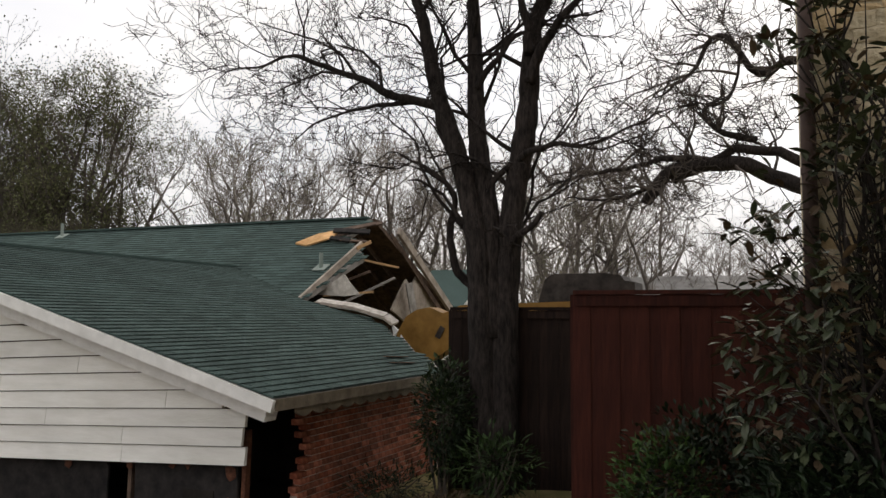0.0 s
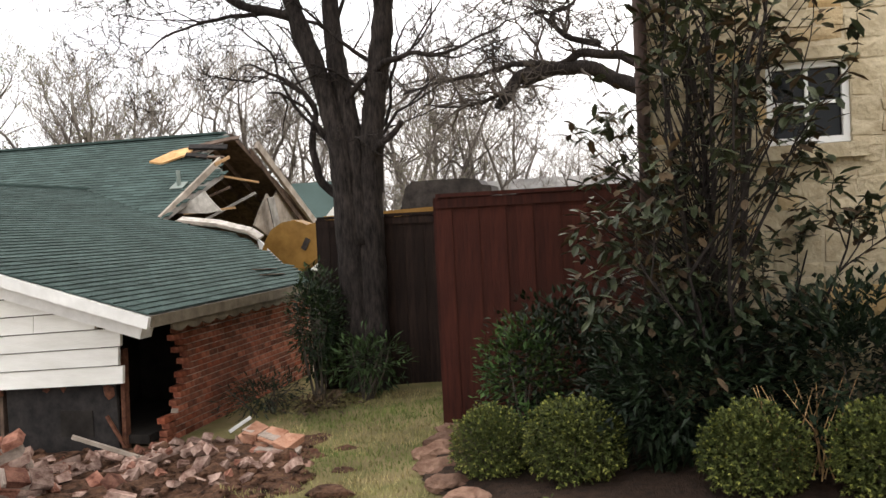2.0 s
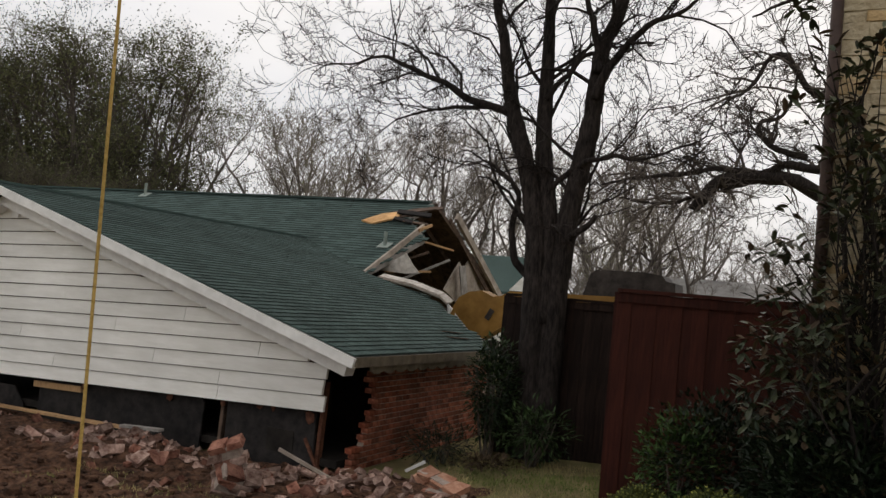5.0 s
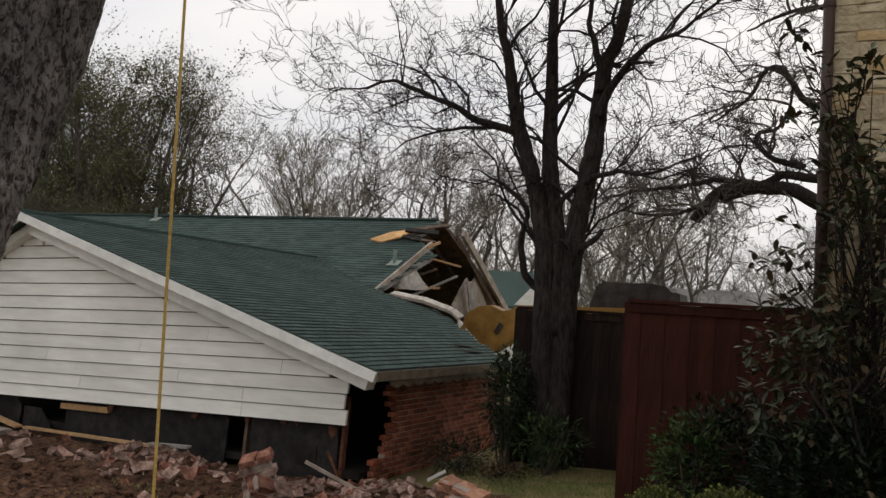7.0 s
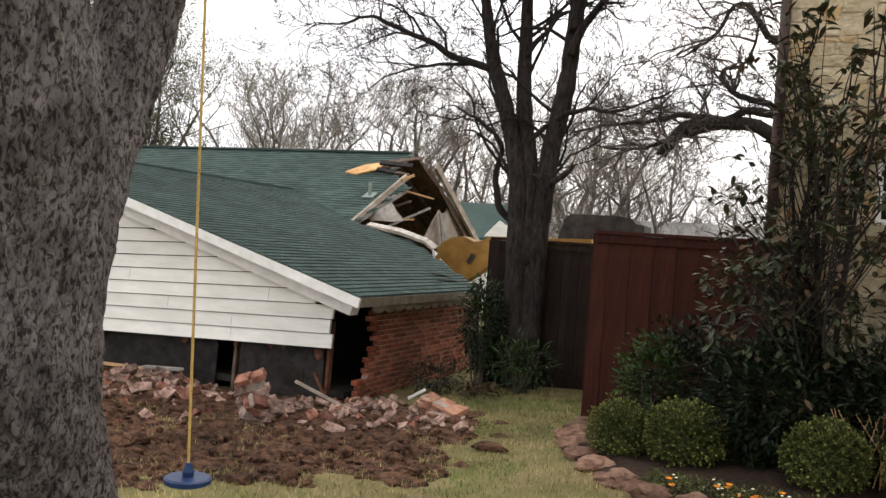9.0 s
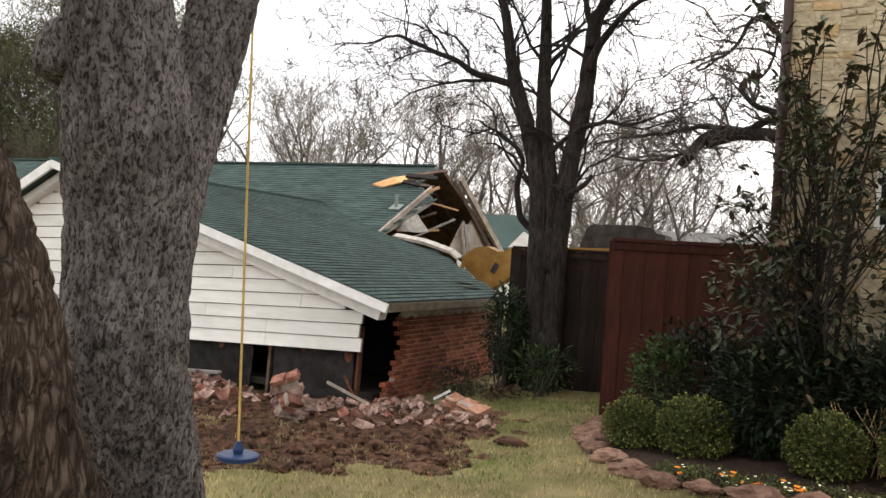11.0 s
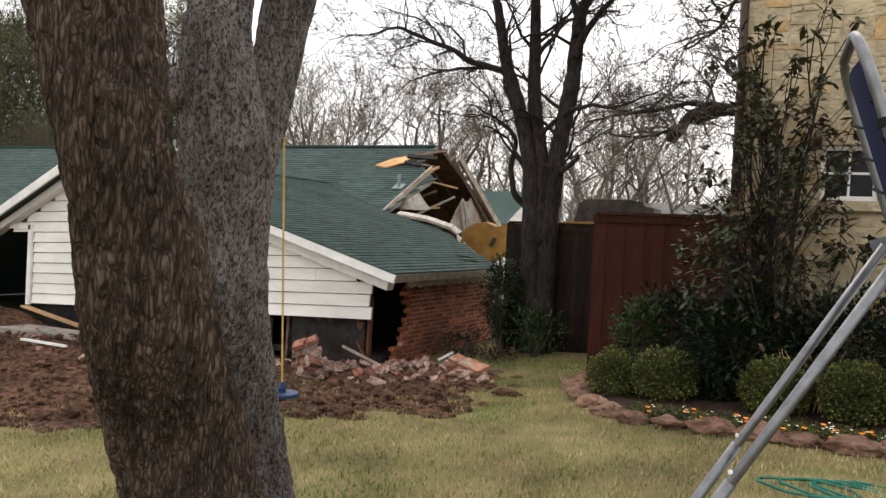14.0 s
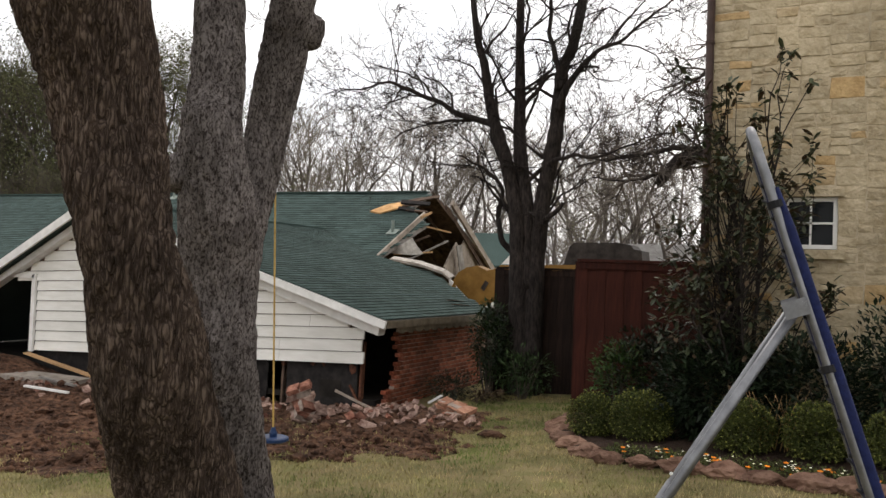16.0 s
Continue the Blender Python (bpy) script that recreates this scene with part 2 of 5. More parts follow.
M_black = mat("black_strap", (0.008, 0.008, 0.01), (0.02, 0.02, 0.022), 0.6, 20.0, 0)
M_rope = mat("yellow_rope", (0.33, 0.21, 0.06), (0.50, 0.34, 0.11), 0.8, 60.0, 0.4, 200)
M_seat = mat("blue_plastic", (0.01, 0.022, 0.06), (0.016, 0.034, 0.085), 0.4, 10, 0)
M_hose = mat("green_hose", (0.012, 0.10, 0.075), (0.02, 0.15, 0.11), 0.45, 10, 0)
M_pipe = mat("brown_downspout", (0.05, 0.032, 0.027), (0.08, 0.052, 0.043), 0.5, 6.0, 0.05, 30)
M_machine = mat("machine_steel", (0.025, 0.021, 0.019), (0.062, 0.052, 0.046), 0.6, 4.0, 0.4, 14, metal=0.3, big=0.3)
M_yellow = mat("machine_yellow", (0.21, 0.11, 0.025), (0.33, 0.18, 0.05), 0.5, 3.0, 0.1, 20)
M_orange = mat("orange_flower", (0.7, 0.2, 0.02), (0.85, 0.32, 0.03), 0.6, 5, 0, island=0.2)
M_whitefl = mat("white_flower", (0.7, 0.7, 0.6), (0.85, 0.8, 0.55), 0.6, 5, 0, island=0.1)
M_roofvent = mat("vent_paint", (0.22, 0.27, 0.24), (0.32, 0.36, 0.32), 0.6, 6, 0)

M_glass = bpy.data.materials.new("dark_pane")
M_glass.use_nodes = True
gp = M_glass.node_tree.nodes["Principled BSDF"]
gp.inputs["Base Color"].default_value = (0.012, 0.014, 0.016, 1)
gp.inputs["Roughness"].default_value = 0.06
gp.inputs["Specular IOR Level"].default_value = 0.1



def plates(m, scale, stretch, dark, light, width, depth):
    """Bark broken into long uneven plates with thin dark cracks between them."""
    nt = m.node_tree
    p = nt.nodes["Principled BSDF"]
    old = p.inputs["Base Color"].links[0].from_socket
    tc = nt.nodes.new("ShaderNodeTexCoord")
    mp = nt.nodes.new("ShaderNodeMapping")
    mp.inputs["Scale"].default_value = stretch
    nt.links.new(tc.outputs["Object"], mp.inputs[0])
    warp = nt.nodes.new("ShaderNodeTexNoise")
    warp.inputs["Scale"].default_value = scale * 0.45
    warp.inputs["Detail"].default_value = 5
    nt.links.new(mp.outputs[0], warp.inputs[0])
    amt = nt.nodes.new("ShaderNodeVectorMath")
    amt.operation = 'SCALE'
    amt.inputs["Scale"].default_value = 2.6 / scale
    nt.links.new(warp.outputs["Color"], amt.inputs[0])
    add = nt.nodes.new("ShaderNodeVectorMath")
    add.operation = 'ADD'
    nt.links.new(mp.outputs[0], add.inputs[0])
    nt.links.new(amt.outputs[0], add.inputs[1])
    vo = nt.nodes.new("ShaderNodeTexVoronoi")
    vo.feature = 'DISTANCE_TO_EDGE'
    vo.inputs["Scale"].default_value = scale
    nt.links.new(add.outputs[0], vo.inputs["Vector"])
    fine = nt.nodes.new("ShaderNodeTexNoise")
    fine.inputs["Scale"].default_value = scale * 3.2
    fine.inputs["Detail"].default_value = 6
    fine.inputs["Roughness"].default_value = 0.7
    nt.links.new(mp.outputs[0], fine.inputs[0])
    mr = nt.nodes.new("ShaderNodeMapRange")
    mr.inputs[1].default_value, mr.inputs[2].default_value = 0.0, width
    nt.links.new(vo.outputs["Distance"], mr.inputs[0])
    mixv = nt.nodes.new("ShaderNodeMath")
    mixv.operation = 'MULTIPLY_ADD'
    mixv.inputs[1].default_value = 0.9
    nt.links.new(fine.outputs[0], mixv.inputs[0])
    nt.links.new(mr.outputs[0], mixv.inputs[2])
    rp = nt.nodes.new("ShaderNodeValToRGB")
    e = rp.color_ramp.elements
    e[0].position, e[0].color = 0.42, (*dark, 1)
    e[1].position, e[1].color = 1.0, (*light, 1)
    half = nt.nodes.new("ShaderNodeMath")
    half.operation = 'MULTIPLY'
    half.inputs[1].default_value = 0.72
    nt.links.new(mixv.outputs[0], half.inputs[0])
    nt.links.new(half.outputs[0], rp.inputs[0])
    mix = nt.nodes.new("ShaderNodeMix")
    mix.data_type = 'RGBA'
    mix.blend_type = 'MULTIPLY'
    mix.inputs[0].default_value = 1.0
    nt.links.new(old, mix.inputs[6])
    nt.links.new(rp.outputs[0], mix.inputs[7])
    nt.links.new(mix.outputs[2], p.inputs["Base Color"])
    b = nt.nodes.new("ShaderNodeBump")
    b.inputs["Strength"].default_value = depth
    b.inputs["Distance"].default_value = 0.015
    nt.links.new(mixv.outputs[0], b.inputs["Height"])
    nt.links.new(b.outputs[0], p.inputs["Normal"])
    return m


plates(M_bark, 52.0, (1, 1, 0.17), (0.36, 0.31, 0.28), (1.05, 1.0, 0.95), 0.3, 1.0)
furrow(M_bark_grey, 74.0, (0.16, 0.13, 0.12), (0.98, 0.95, 0.95), (1, 1, 0.5), 1.0, (0.42, 0.54))

# ---- mesh helpers ----


class Geo:
    def __init__(self):
        self.v, self.f = [], []

    def add(self, verts, faces):
        n = len(self.v)
        self.v.extend(verts)
        self.f.extend([tuple(i + n for i in f) for f in faces])
        return self

    def box(self, c, s, turn=None):
        x, y, z = s[0] / 2, s[1] / 2, s[2] / 2
        pts = [Vector(p) for p in ((-x, -y, -z), (x, -y, -z), (x, y, -z), (-x, y, -z), (-x, -y, z), (x, -y, z), (x, y, z), (-x, y, z))]
        if turn is not None:
            pts = [turn @ p for p in pts]
        c = Vector(c)
        return self.add([tuple(p + c) for p in pts], [(0, 3, 2, 1), (4, 5, 6, 7), (0, 1, 5, 4), (1, 2, 6, 5), (2, 3, 7, 6), (3, 0, 4, 7)])

    def beam(self, a, b, w, h, up=(0, 0, 1)):
        a, b = Vector(a), Vector(b)
        d = (b - a)
        y = d.normalized()
        x = y.cross(Vector(up)).normalized()
        z = x.cross(y)
        turn = Matrix((x, y, z)).transposed()
        return self.box((a + b) / 2, (w, d.length, h), turn)

    def tube(self, pts, radii, n=6, cap=True):
        pts = [Vector(p) for p in pts]
        base = len(self.v)
        for i, p in enumerate(pts):
            d = (pts[min(i + 1, len(pts) - 1)] - pts[max(i - 1, 0)]).normalized()
            ref = Vector((0, 1, 0)) if abs(d.y) < 0.9 else Vector((1, 0, 0))
            u = d.cross(ref).normalized()
            w = d.cross(u)
            r = radii[i] if hasattr(radii, "__len__") else radii
            for k in range(n):
                a = 2 * math.pi * k / n
                self.v.append(tuple(p + (u * math.cos(a) + w * math.sin(a)) * r))
        for i in range(len(pts) - 1):
            for k in range(n):
                a, b = base + i * n + k, base + i * n + (k + 1) % n
                self.f.append((a, b, b + n, a + n))
        if cap:
            self.f.append(tuple(base + k for k in reversed(range(n))))
            self.f.append(tuple(base + (len(pts) - 1) * n + k for k in range(n)))
        return self

    def prism(self, outline, back):
        """A flat outline of 3D points, given depth by the vector back."""
        n = len(outline)
        back = Vector(back)
        vs = [tuple(Vector(p)) for p in outline] + [tuple(Vector(p) + back) for p in outline]
        return self.add(vs, [tuple(range(n)), tuple(range(2 * n - 1, n - 1, -1))] + [((i + 1) % n, i, i + n, (i + 1) % n + n) for i in range(n)])

    def leaf(self, p, d, up, length, width):
        p, d = Vector(p), Vector(d).normalized()
        s = d.cross(Vector(up))
        s = s.normalized() if s.length > 1e-4 else Vector((1, 0, 0))
        nrm = s.cross(d)
        a, b = p + d * length * 0.45, p + d * length
        self.add([tuple(p), tuple(a + s * width / 2 + nrm * width * 0.15), tuple(b - nrm * length * 0.08), tuple(a - s * width / 2 + nrm * width * 0.15)], [(0, 1, 2), (0, 2, 3)])
        return self

    def oval(self, p, d, up, length, width):
        """A long rounded leaf, folded along its midrib."""
        p, d = Vector(p), Vector(d).normalized()
        s = d.cross(Vector(up))
        s = s.normalized() if s.length > 1e-4 else Vector((1, 0, 0))
        nrm = s.cross(d)
        w = width / 2
        at = lambda k, q, h: tuple(p + d * length * k + s * w * q + nrm * w * h - nrm * length * 0.1 * k * k)
        self.add([tuple(p), at(0.3, 0.85, 0.25), at(0.7, 0.95, 0.25), at(1, 0, 0), at(0.7, -0.95, 0.25), at(0.3, -0.85, 0.25), at(0.5, 0, 0)],
                 [(0, 1, 6), (1, 2, 6), (2, 3, 6), (3, 4, 6), (4, 5, 6), (5, 0, 6)])
        return self

    def mesh(self, name):
        me = bpy.data.meshes.new(name)
        me.from_pydata(self.v, [], self.f)
        me.update()
        return me


def part(name, geo, material, parent=None, label="", smooth=False, kind=""):
    me = geo if isinstance(geo, bpy.types.Mesh) else geo.mesh(name)
    if not me.materials:
        me.materials.append(material)
    if smooth:
        me.polygons.foreach_set("use_smooth", [True] * len(me.polygons))
    ob = new(name, me)
    if parent is not None:
        ob.parent = parent
        if parent.type == 'EMPTY':
            ob.matrix_parent_inverse = Matrix.Translation(-parent.location)
    if label or kind:
        tagged(ob, label, kind=kind)
    return ob


def thing(name, loc, label, category, group="", kind=""):
    e = new(name)
    e.location = loc
    e.empty_display_size = 0.1
    return tagged(e, label, category, group, kind)


def ground_z(x, y):
    """The lawn rises gently towards the stone house."""
    t = 0.065 * (x - 3)
    t = max(-0.32, min(0.35, t))
    far = max(0.0, min(1.0, (y - 6) / 10))
    return t * (1 - far) - 0.2 * far + 0.02 * noise.noise((x * 0.5, y * 0.5, 0))


def rnd(a, b):
    return random.uniform(a, b)


def grow(geo, p, d, length, r, depth, lim, leaves=None, sides=4, crook=0.25, kids=(3, 5), up=0.15, shrink=0.62, tips=None):
    """A limb that bends as it goes, with smaller limbs along it."""
    n = 4 if depth > 1 else 3
    pts, rad = [Vector(p)], [r]
    d = Vector(d).normalized()
    for i in range(n):
        d = (d + Vector((rnd(-1, 1), rnd(-1, 1), rnd(-1, 1))) * crook + Vector((0, 0, up))).normalized()
        pts.append(pts[-1] + d * length / n)
        rad.append(max(r * (1 - 0.7 * (i + 1) / n), lim))
    geo.tube(pts, rad, max(3, sides - (0 if depth > 2 else 1)), cap=False)
    if tips is not None and depth <= 1:
        tips.append((pts[-1], d))
        tips.append((pts[-2], d))
    if depth <= 0:
        return
    for _ in range(random.randint(*kids)):
        k = rnd(0.25, 1.0)
        i = min(int(k * n), n - 1)
        q = pts[i].lerp(pts[i + 1], k * n - i)
        side = Vector((rnd(-1, 1), rnd(-1, 1), rnd(-0.5, 0.8)))
        nd = (d * 0.8 + side * 0.9).normalized()
        grow(geo, q, nd, length * shrink * rnd(0.7, 1.15), max(r * 0.5 * (1 - 0.5 * k) + lim * 0.3, lim), depth - 1, lim, leaves, sides - (1 if depth < 3 else 0), crook, kids, up, shrink, tips)

# ---- ground ----
def spread(a, b, step, far):
    """Even steps from a to b, then growing ones out to far on both sides."""
    mid = list(np.arange(a, b + 1e-6, step))
    out, s, x = [], step, b
    while x < far:
        s *= 1.35
        x += s
        out.append(x)
    low, s, x = [], step, a
    while x > -far:
        s *= 1.35
        x -= s
        low.append(x)
    return low[::-1] + mid + out


xs, ys = spread(-14, 10, 0.16, 1500), spread(-16, 6, 0.16, 1500)
g = Geo()
g.v = [(x, y, ground_z(x, y) + 0.012 * noise.noise((x * 3, y * 3, 5)) if abs(x) < 40 and abs(y) < 40 else ground_z(x, y)) for y in ys for x in xs]
nx = len(xs)
g.f = [(j * nx + i, j * nx + i + 1, (j + 1) * nx + i + 1, (j + 1) * nx + i) for j in range(len(ys) - 1) for i in range(nx - 1)]
ground = part("ground", g, M_lawn, smooth=True)
tagged(ground, "patchy lawn of dormant straw and green grass", "lawn", kind="structure")


def in_dirt(x, y):
    """The torn-up strip in front of the broken house; positive inside."""
    edge = -3.2 - 0.58 * max(0.0, 2.2 - x) if x > -1.5 else -5.35 + 0.1 * (x + 1.5)
    right = 2.35 - 0.25 * max(0.0, y + 2.2)
    w = 0.35 * noise.noise((x * 0.9, y * 0.9, 3)) + 0.15 * noise.noise((x * 3, y * 3, 8))
    if y < -1.9:
        w -= 1.5 * max(0.0, noise.noise((x * 1.1, y * 1.7, 14)) - 0.08) + 0.3 * abs(noise.noise((x * 4.5, y * 4.5, 2)))
    return min(y - edge, right - x, 0.8 - y) + w


def dirt_z(x, y):
    k = max(0.0, min(1.0, in_dirt(x, y) / 0.7))
    ridge = math.exp(-((y + 0.9) / 0.9) ** 2)
    bump = 0.10 * abs(noise.noise((x * 1.6, y * 1.6, 1))) + 0.17 * abs(noise.noise((x * 4.2, y * 4.2, 2))) + 0.10 * abs(noise.noise((x * 9, y * 9, 4))) + 0.035 * noise.noise((x * 19, y * 19, 6))
    return ground_z(x, y) + k * (0.62 * bump + 0.03 * ridge) - (0.05 if k <= 0 else 0)


g = Geo()
step = 0.055
cols, rows_ = int(17 / step), int(7.2 / step)
idx = {}
for j in range(rows_):
    for i in range(cols):
        x, y = -14 + i * step, -6.4 + j * step
        if in_dirt(x, y) > -0.12:
            idx[i, j] = len(g.v)
            g.v.append((x, y, dirt_z(x, y)))
for (i, j), a in idx.items():
    if (i + 1, j) in idx and (i + 1, j + 1) in idx and (i, j + 1) in idx:
        g.f.append((a, idx[i + 1, j], idx[i + 1, j + 1], idx[i, j + 1]))
dirt = part("soil_mound", g, M_soil, smooth=False)
tagged(dirt, "churned red-brown soil with clods beside the wrecked house", "soil", kind="stuff")


def blob(c, r, squash=0.7, rough=0.3, seed=0, sub=2):
    """A lumpy stone or clod."""
    bm = bmesh.new()
    bmesh.ops.create_icosphere(bm, subdivisions=sub, radius=1)
    gg = Geo()
    for v in bm.verts:
        p = v.co
        k = 1 + rough * noise.noise((p.x * 1.3 + seed, p.y * 1.3, p.z * 1.3)) + rough * 0.5 * noise.noise((p.x * 3.1, p.y * 3.1 + seed, p.z * 3.1))
        gg.v.append((c[0] + p.x * r[0] * k, c[1] + p.y * r[1] * k, c[2] + p.z * r[2] * k * squash))
    gg.f = [tuple(v.index for v in f.verts) for f in bm.faces]
    bm.free()
    return gg


g = Geo()
for k in range(5200):
    x, y = rnd(-9, 3.4), rnd(-5.5, 0.3)
    d = in_dirt(x, y)
    if d > -0.3 and (d < 0.9 or random.random() < 0.5):
        s = rnd(0.012, 0.05) * (2.2 if random.random() < 0.12 else 1)
        b = blob((x, y, dirt_z(x, y) + s * 0.25), (s * rnd(0.8, 1.5), s, s), 0.8, 0.5, k, 1)
        g.add(b.v, b.f)
b = blob((2.45, -1.45, 0.0), (0.2, 0.13, 0.1), 0.6, 0.5, 77)
g.add(b.v, b.f)
clods = part("soil_clod", g, M_soil)
tagged(clods, "loose brown clods of earth on the torn lawn", "soil", kind="stuff")

# grass
g, gg = Geo(), Geo()


def bed_edge(x):
    """The near edge of the planting bed."""
    if x < 4.2:
        return -2.64 + 1.3 * max(0.0, (4.2 - x)) ** 1.15
    return -2.64 - 0.28 * (x - 4.2)


for k in range(150000):
    u = random.random()
    x, y = rnd(-3, 9), -10.5 + 14 * u
    torn = in_dirt(x, y)
    tuft = torn > 0 and y < -1.3 and noise.noise((x * 2.1, y * 2.6, 4)) > rnd(0.05, 0.4)
    if (torn > rnd(-0.1, 0.25) and not tuft) or (x > 3.1 and y > bed_edge(x)) or y > 2.9 or (x < 0.6 and y > 0.4):
        continue
    if noise.noise((x * 0.7, y * 0.7, 9)) < rnd(-0.75, 0.1) - 0.25:
        continue
    z = dirt_z(x, y) if tuft else ground_z(x, y)
    h = rnd(0.025, 0.06)
    a = rnd(0, 6.283)
    lean = rnd(0.2, 1.2) * h
    w = 0.0045
    cx, cy = math.cos(a) * w, math.sin(a) * w
    green = noise.noise((x * 0.9, y * 0.9, 31)) + 0.55 * math.exp(-((x - 2.1) / 1.3) ** 2 - ((y - 0.9) / 1.3) ** 2) > rnd(0.1, 0.5)
    (gg if green else g).add([(x - cx, y - cy, z - 0.005), (x + cx, y + cy, z - 0.005), (x - math.sin(a) * lean, y + math.cos(a) * lean, z + h)], [(0, 1, 2)])
grass = part("grass", g, M_blade)
part("green_blade", gg, M_greenblade, grass)
tagged(grass, "short dry grass blades, straw and green", "grass", kind="stuff")

# ---- wrecked house ----
EZ, PX, PZ = 1.335, -6.89, 3.295        # wing eave height, gable peak
WS = (PZ - EZ) / -PX                     # wing roof slope
LS = 0.53                                # far side of the gable
RY, RZ = 10.95, 4.60                     # main ridge
MS = 0.53


def wing_z(x):
    return EZ - WS * x


def main_z(y):
    return RZ - MS * abs(RY - y)


house = thing("house", (-6, 3, -0.2), "white-sided green-roofed house, half demolished, with a torn roof", "house")
TEAR = [(0.0, 4.42), (-0.45, 5.15), (-0.9, 5.45), (-1.85, 6.85), (-1.55, 6.2), (-2.2, 6.9), (-2.88, 7.5), (-3.5, 7.2), (-4.14, 7.09)]
wing_outline = [(0.0, -0.02)] + TEAR + [(PX, 8.6), (PX, -0.02)]


def inside(poly, x, y):
    hit, n = False, len(poly)
    for i in range(n):
        (x1, y1), (x2, y2) = poly[i], poly[(i + 1) % n]
        if (y1 > y) != (y2 > y) and x < (x2 - x1) * (y - y1) / (y2 - y1) + x1:
            hit = not hit
    return hit


roof = part("roof", Geo().prism([(x, y, wing_z(x) - 0.012) for x, y in wing_outline], (0, 0, -0.11)), M_greywood, house, "torn plank roof deck")
g = Geo().prism([(PX, -0.02, PZ - 0.012), (PX, 9, PZ - 0.012), (-13, 9, PZ + LS * (PX + 13) * -1 - 0.012), (-13, -0.02, PZ - LS * (PX + 13) - 0.012)], (0, 0, -0.11))
part("roof_side", g, M_shingle, house, "green shingled far slope")
main_outline = [(-4.14, 7.09), (-3.72, 8.9), (-4.0, 9.2), (-4.75, 9.9), (-4.6, RY), (-30, RY), (-30, 4.9), (-4.3, 4.9)]
roof_main = part("main_roof", Geo().prism([(x, y, main_z(y) - 0.012) for x, y in [(-4.14, 7.09), (-3.72, 8.9), (-4.0, 9.2), (-4.75, 9.9), (-4.6, RY), (-30, RY), (-30, 7.09)]], (0, 0, -0.12)), M_greywood, house)
g = Geo().prism([(-13.2, 7.09, main_z(7.09) - 0.012), (-30, 7.09, main_z(7.09) - 0.012), (-30, 4.9, main_z(4.9) - 0.012), (-13.2, 4.9, main_z(4.9) - 0.012)], (0, 0, -0.12))
part("main_roof_eave", g, M_greywood, house)
part("back_roof", Geo().prism([(-4.5, RY, RZ - 0.01), (-4.1, 16.0, main_z(16.0)), (-30, 16.0, main_z(16.0)), (-30, RY, RZ - 0.01)], (0, 0, -0.12)), M_oldwood, house, "bare dark boards under the far slope")
part("ridge_cap", Geo().beam((-4.7, RY, RZ + 0.02), (-30, RY, RZ + 0.02), 0.22, 0.05), M_shingle, house)
part("wing_ridge_cap", Geo().beam((PX, -0.02, PZ + 0.015), (PX, 8.6, PZ + 0.015), 0.2, 0.045), M_shingle, house)

# shingle courses: far ones joined, the lower courses of the wing tab by tab
EXPO, TAB = 0.145, 0.30


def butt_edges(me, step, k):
    """Darkens the thick lower edge of every shingle: dark core plus painted course shadow."""
    me.materials.append(M_buttshade)
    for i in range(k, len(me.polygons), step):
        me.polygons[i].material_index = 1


joined, near = Geo(), []
c = math.sqrt(1 + WS * WS)
tab_mesh = None
n_course = int(-PX * c / EXPO)
for i in range(n_course):
    x0 = -i * EXPO / c
    off = (i % 3) * 0.1 + rnd(-0.01, 0.01)
    y = -0.05 - off
    while y < 9:
        w = TAB * rnd(0.97, 1.0)
        if inside(wing_outline, x0 - 0.05, max(y, 0.0) + (TAB / 2 if y > 0 else 0.05)) or (0 <= y + TAB / 2 < 4.3 and i == 0):
            ya, yb = max(y, -0.04), y + w - 0.012
            if yb > ya + 0.03:
                near.append((i, x0, ya, yb))
        y += TAB
parts_made = 0
cache = {}
for i, x0, ya, yb in near:
    lift = rnd(0.0, 0.003)
    xb = x0 - (EXPO + 0.04) / c
    z0, z1 = wing_z(x0) + 0.019 + lift, wing_z(xb) + 0.002
    gg = Geo().add([(x0, ya, z0 - 0.022), (x0, yb, z0 - 0.022), (xb, yb, z1 - 0.012), (xb, ya, z1 - 0.012), (x0, ya, z0), (x0, yb, z0), (xb, yb, z1), (xb, ya, z1)],
                   [(4, 5, 6, 7), (0, 1, 5, 4), (1, 2, 6, 5), (3, 0, 4, 7)])
    if i < 15 and parts_made < 290 and ya > 0.0 and yb - ya > 0.25:
        if "tab" not in cache:
            cache["tab"] = Geo().add([(v[0] - x0, v[1] - ya, v[2] - z0) for v in gg.v], gg.f).mesh("shingle")
        ob = part("shingle", cache["tab"], M_shingle_o, roof)
        if parts_made == 0:
            butt_edges(ob.data, 4, 1)
        ob.location = (x0, ya, z0)
        parts_made += 1
    else:
        joined.add(gg.v, gg.f)
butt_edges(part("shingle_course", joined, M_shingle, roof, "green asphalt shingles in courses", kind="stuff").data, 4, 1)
joined = Geo()
cm = math.sqrt(1 + MS * MS)
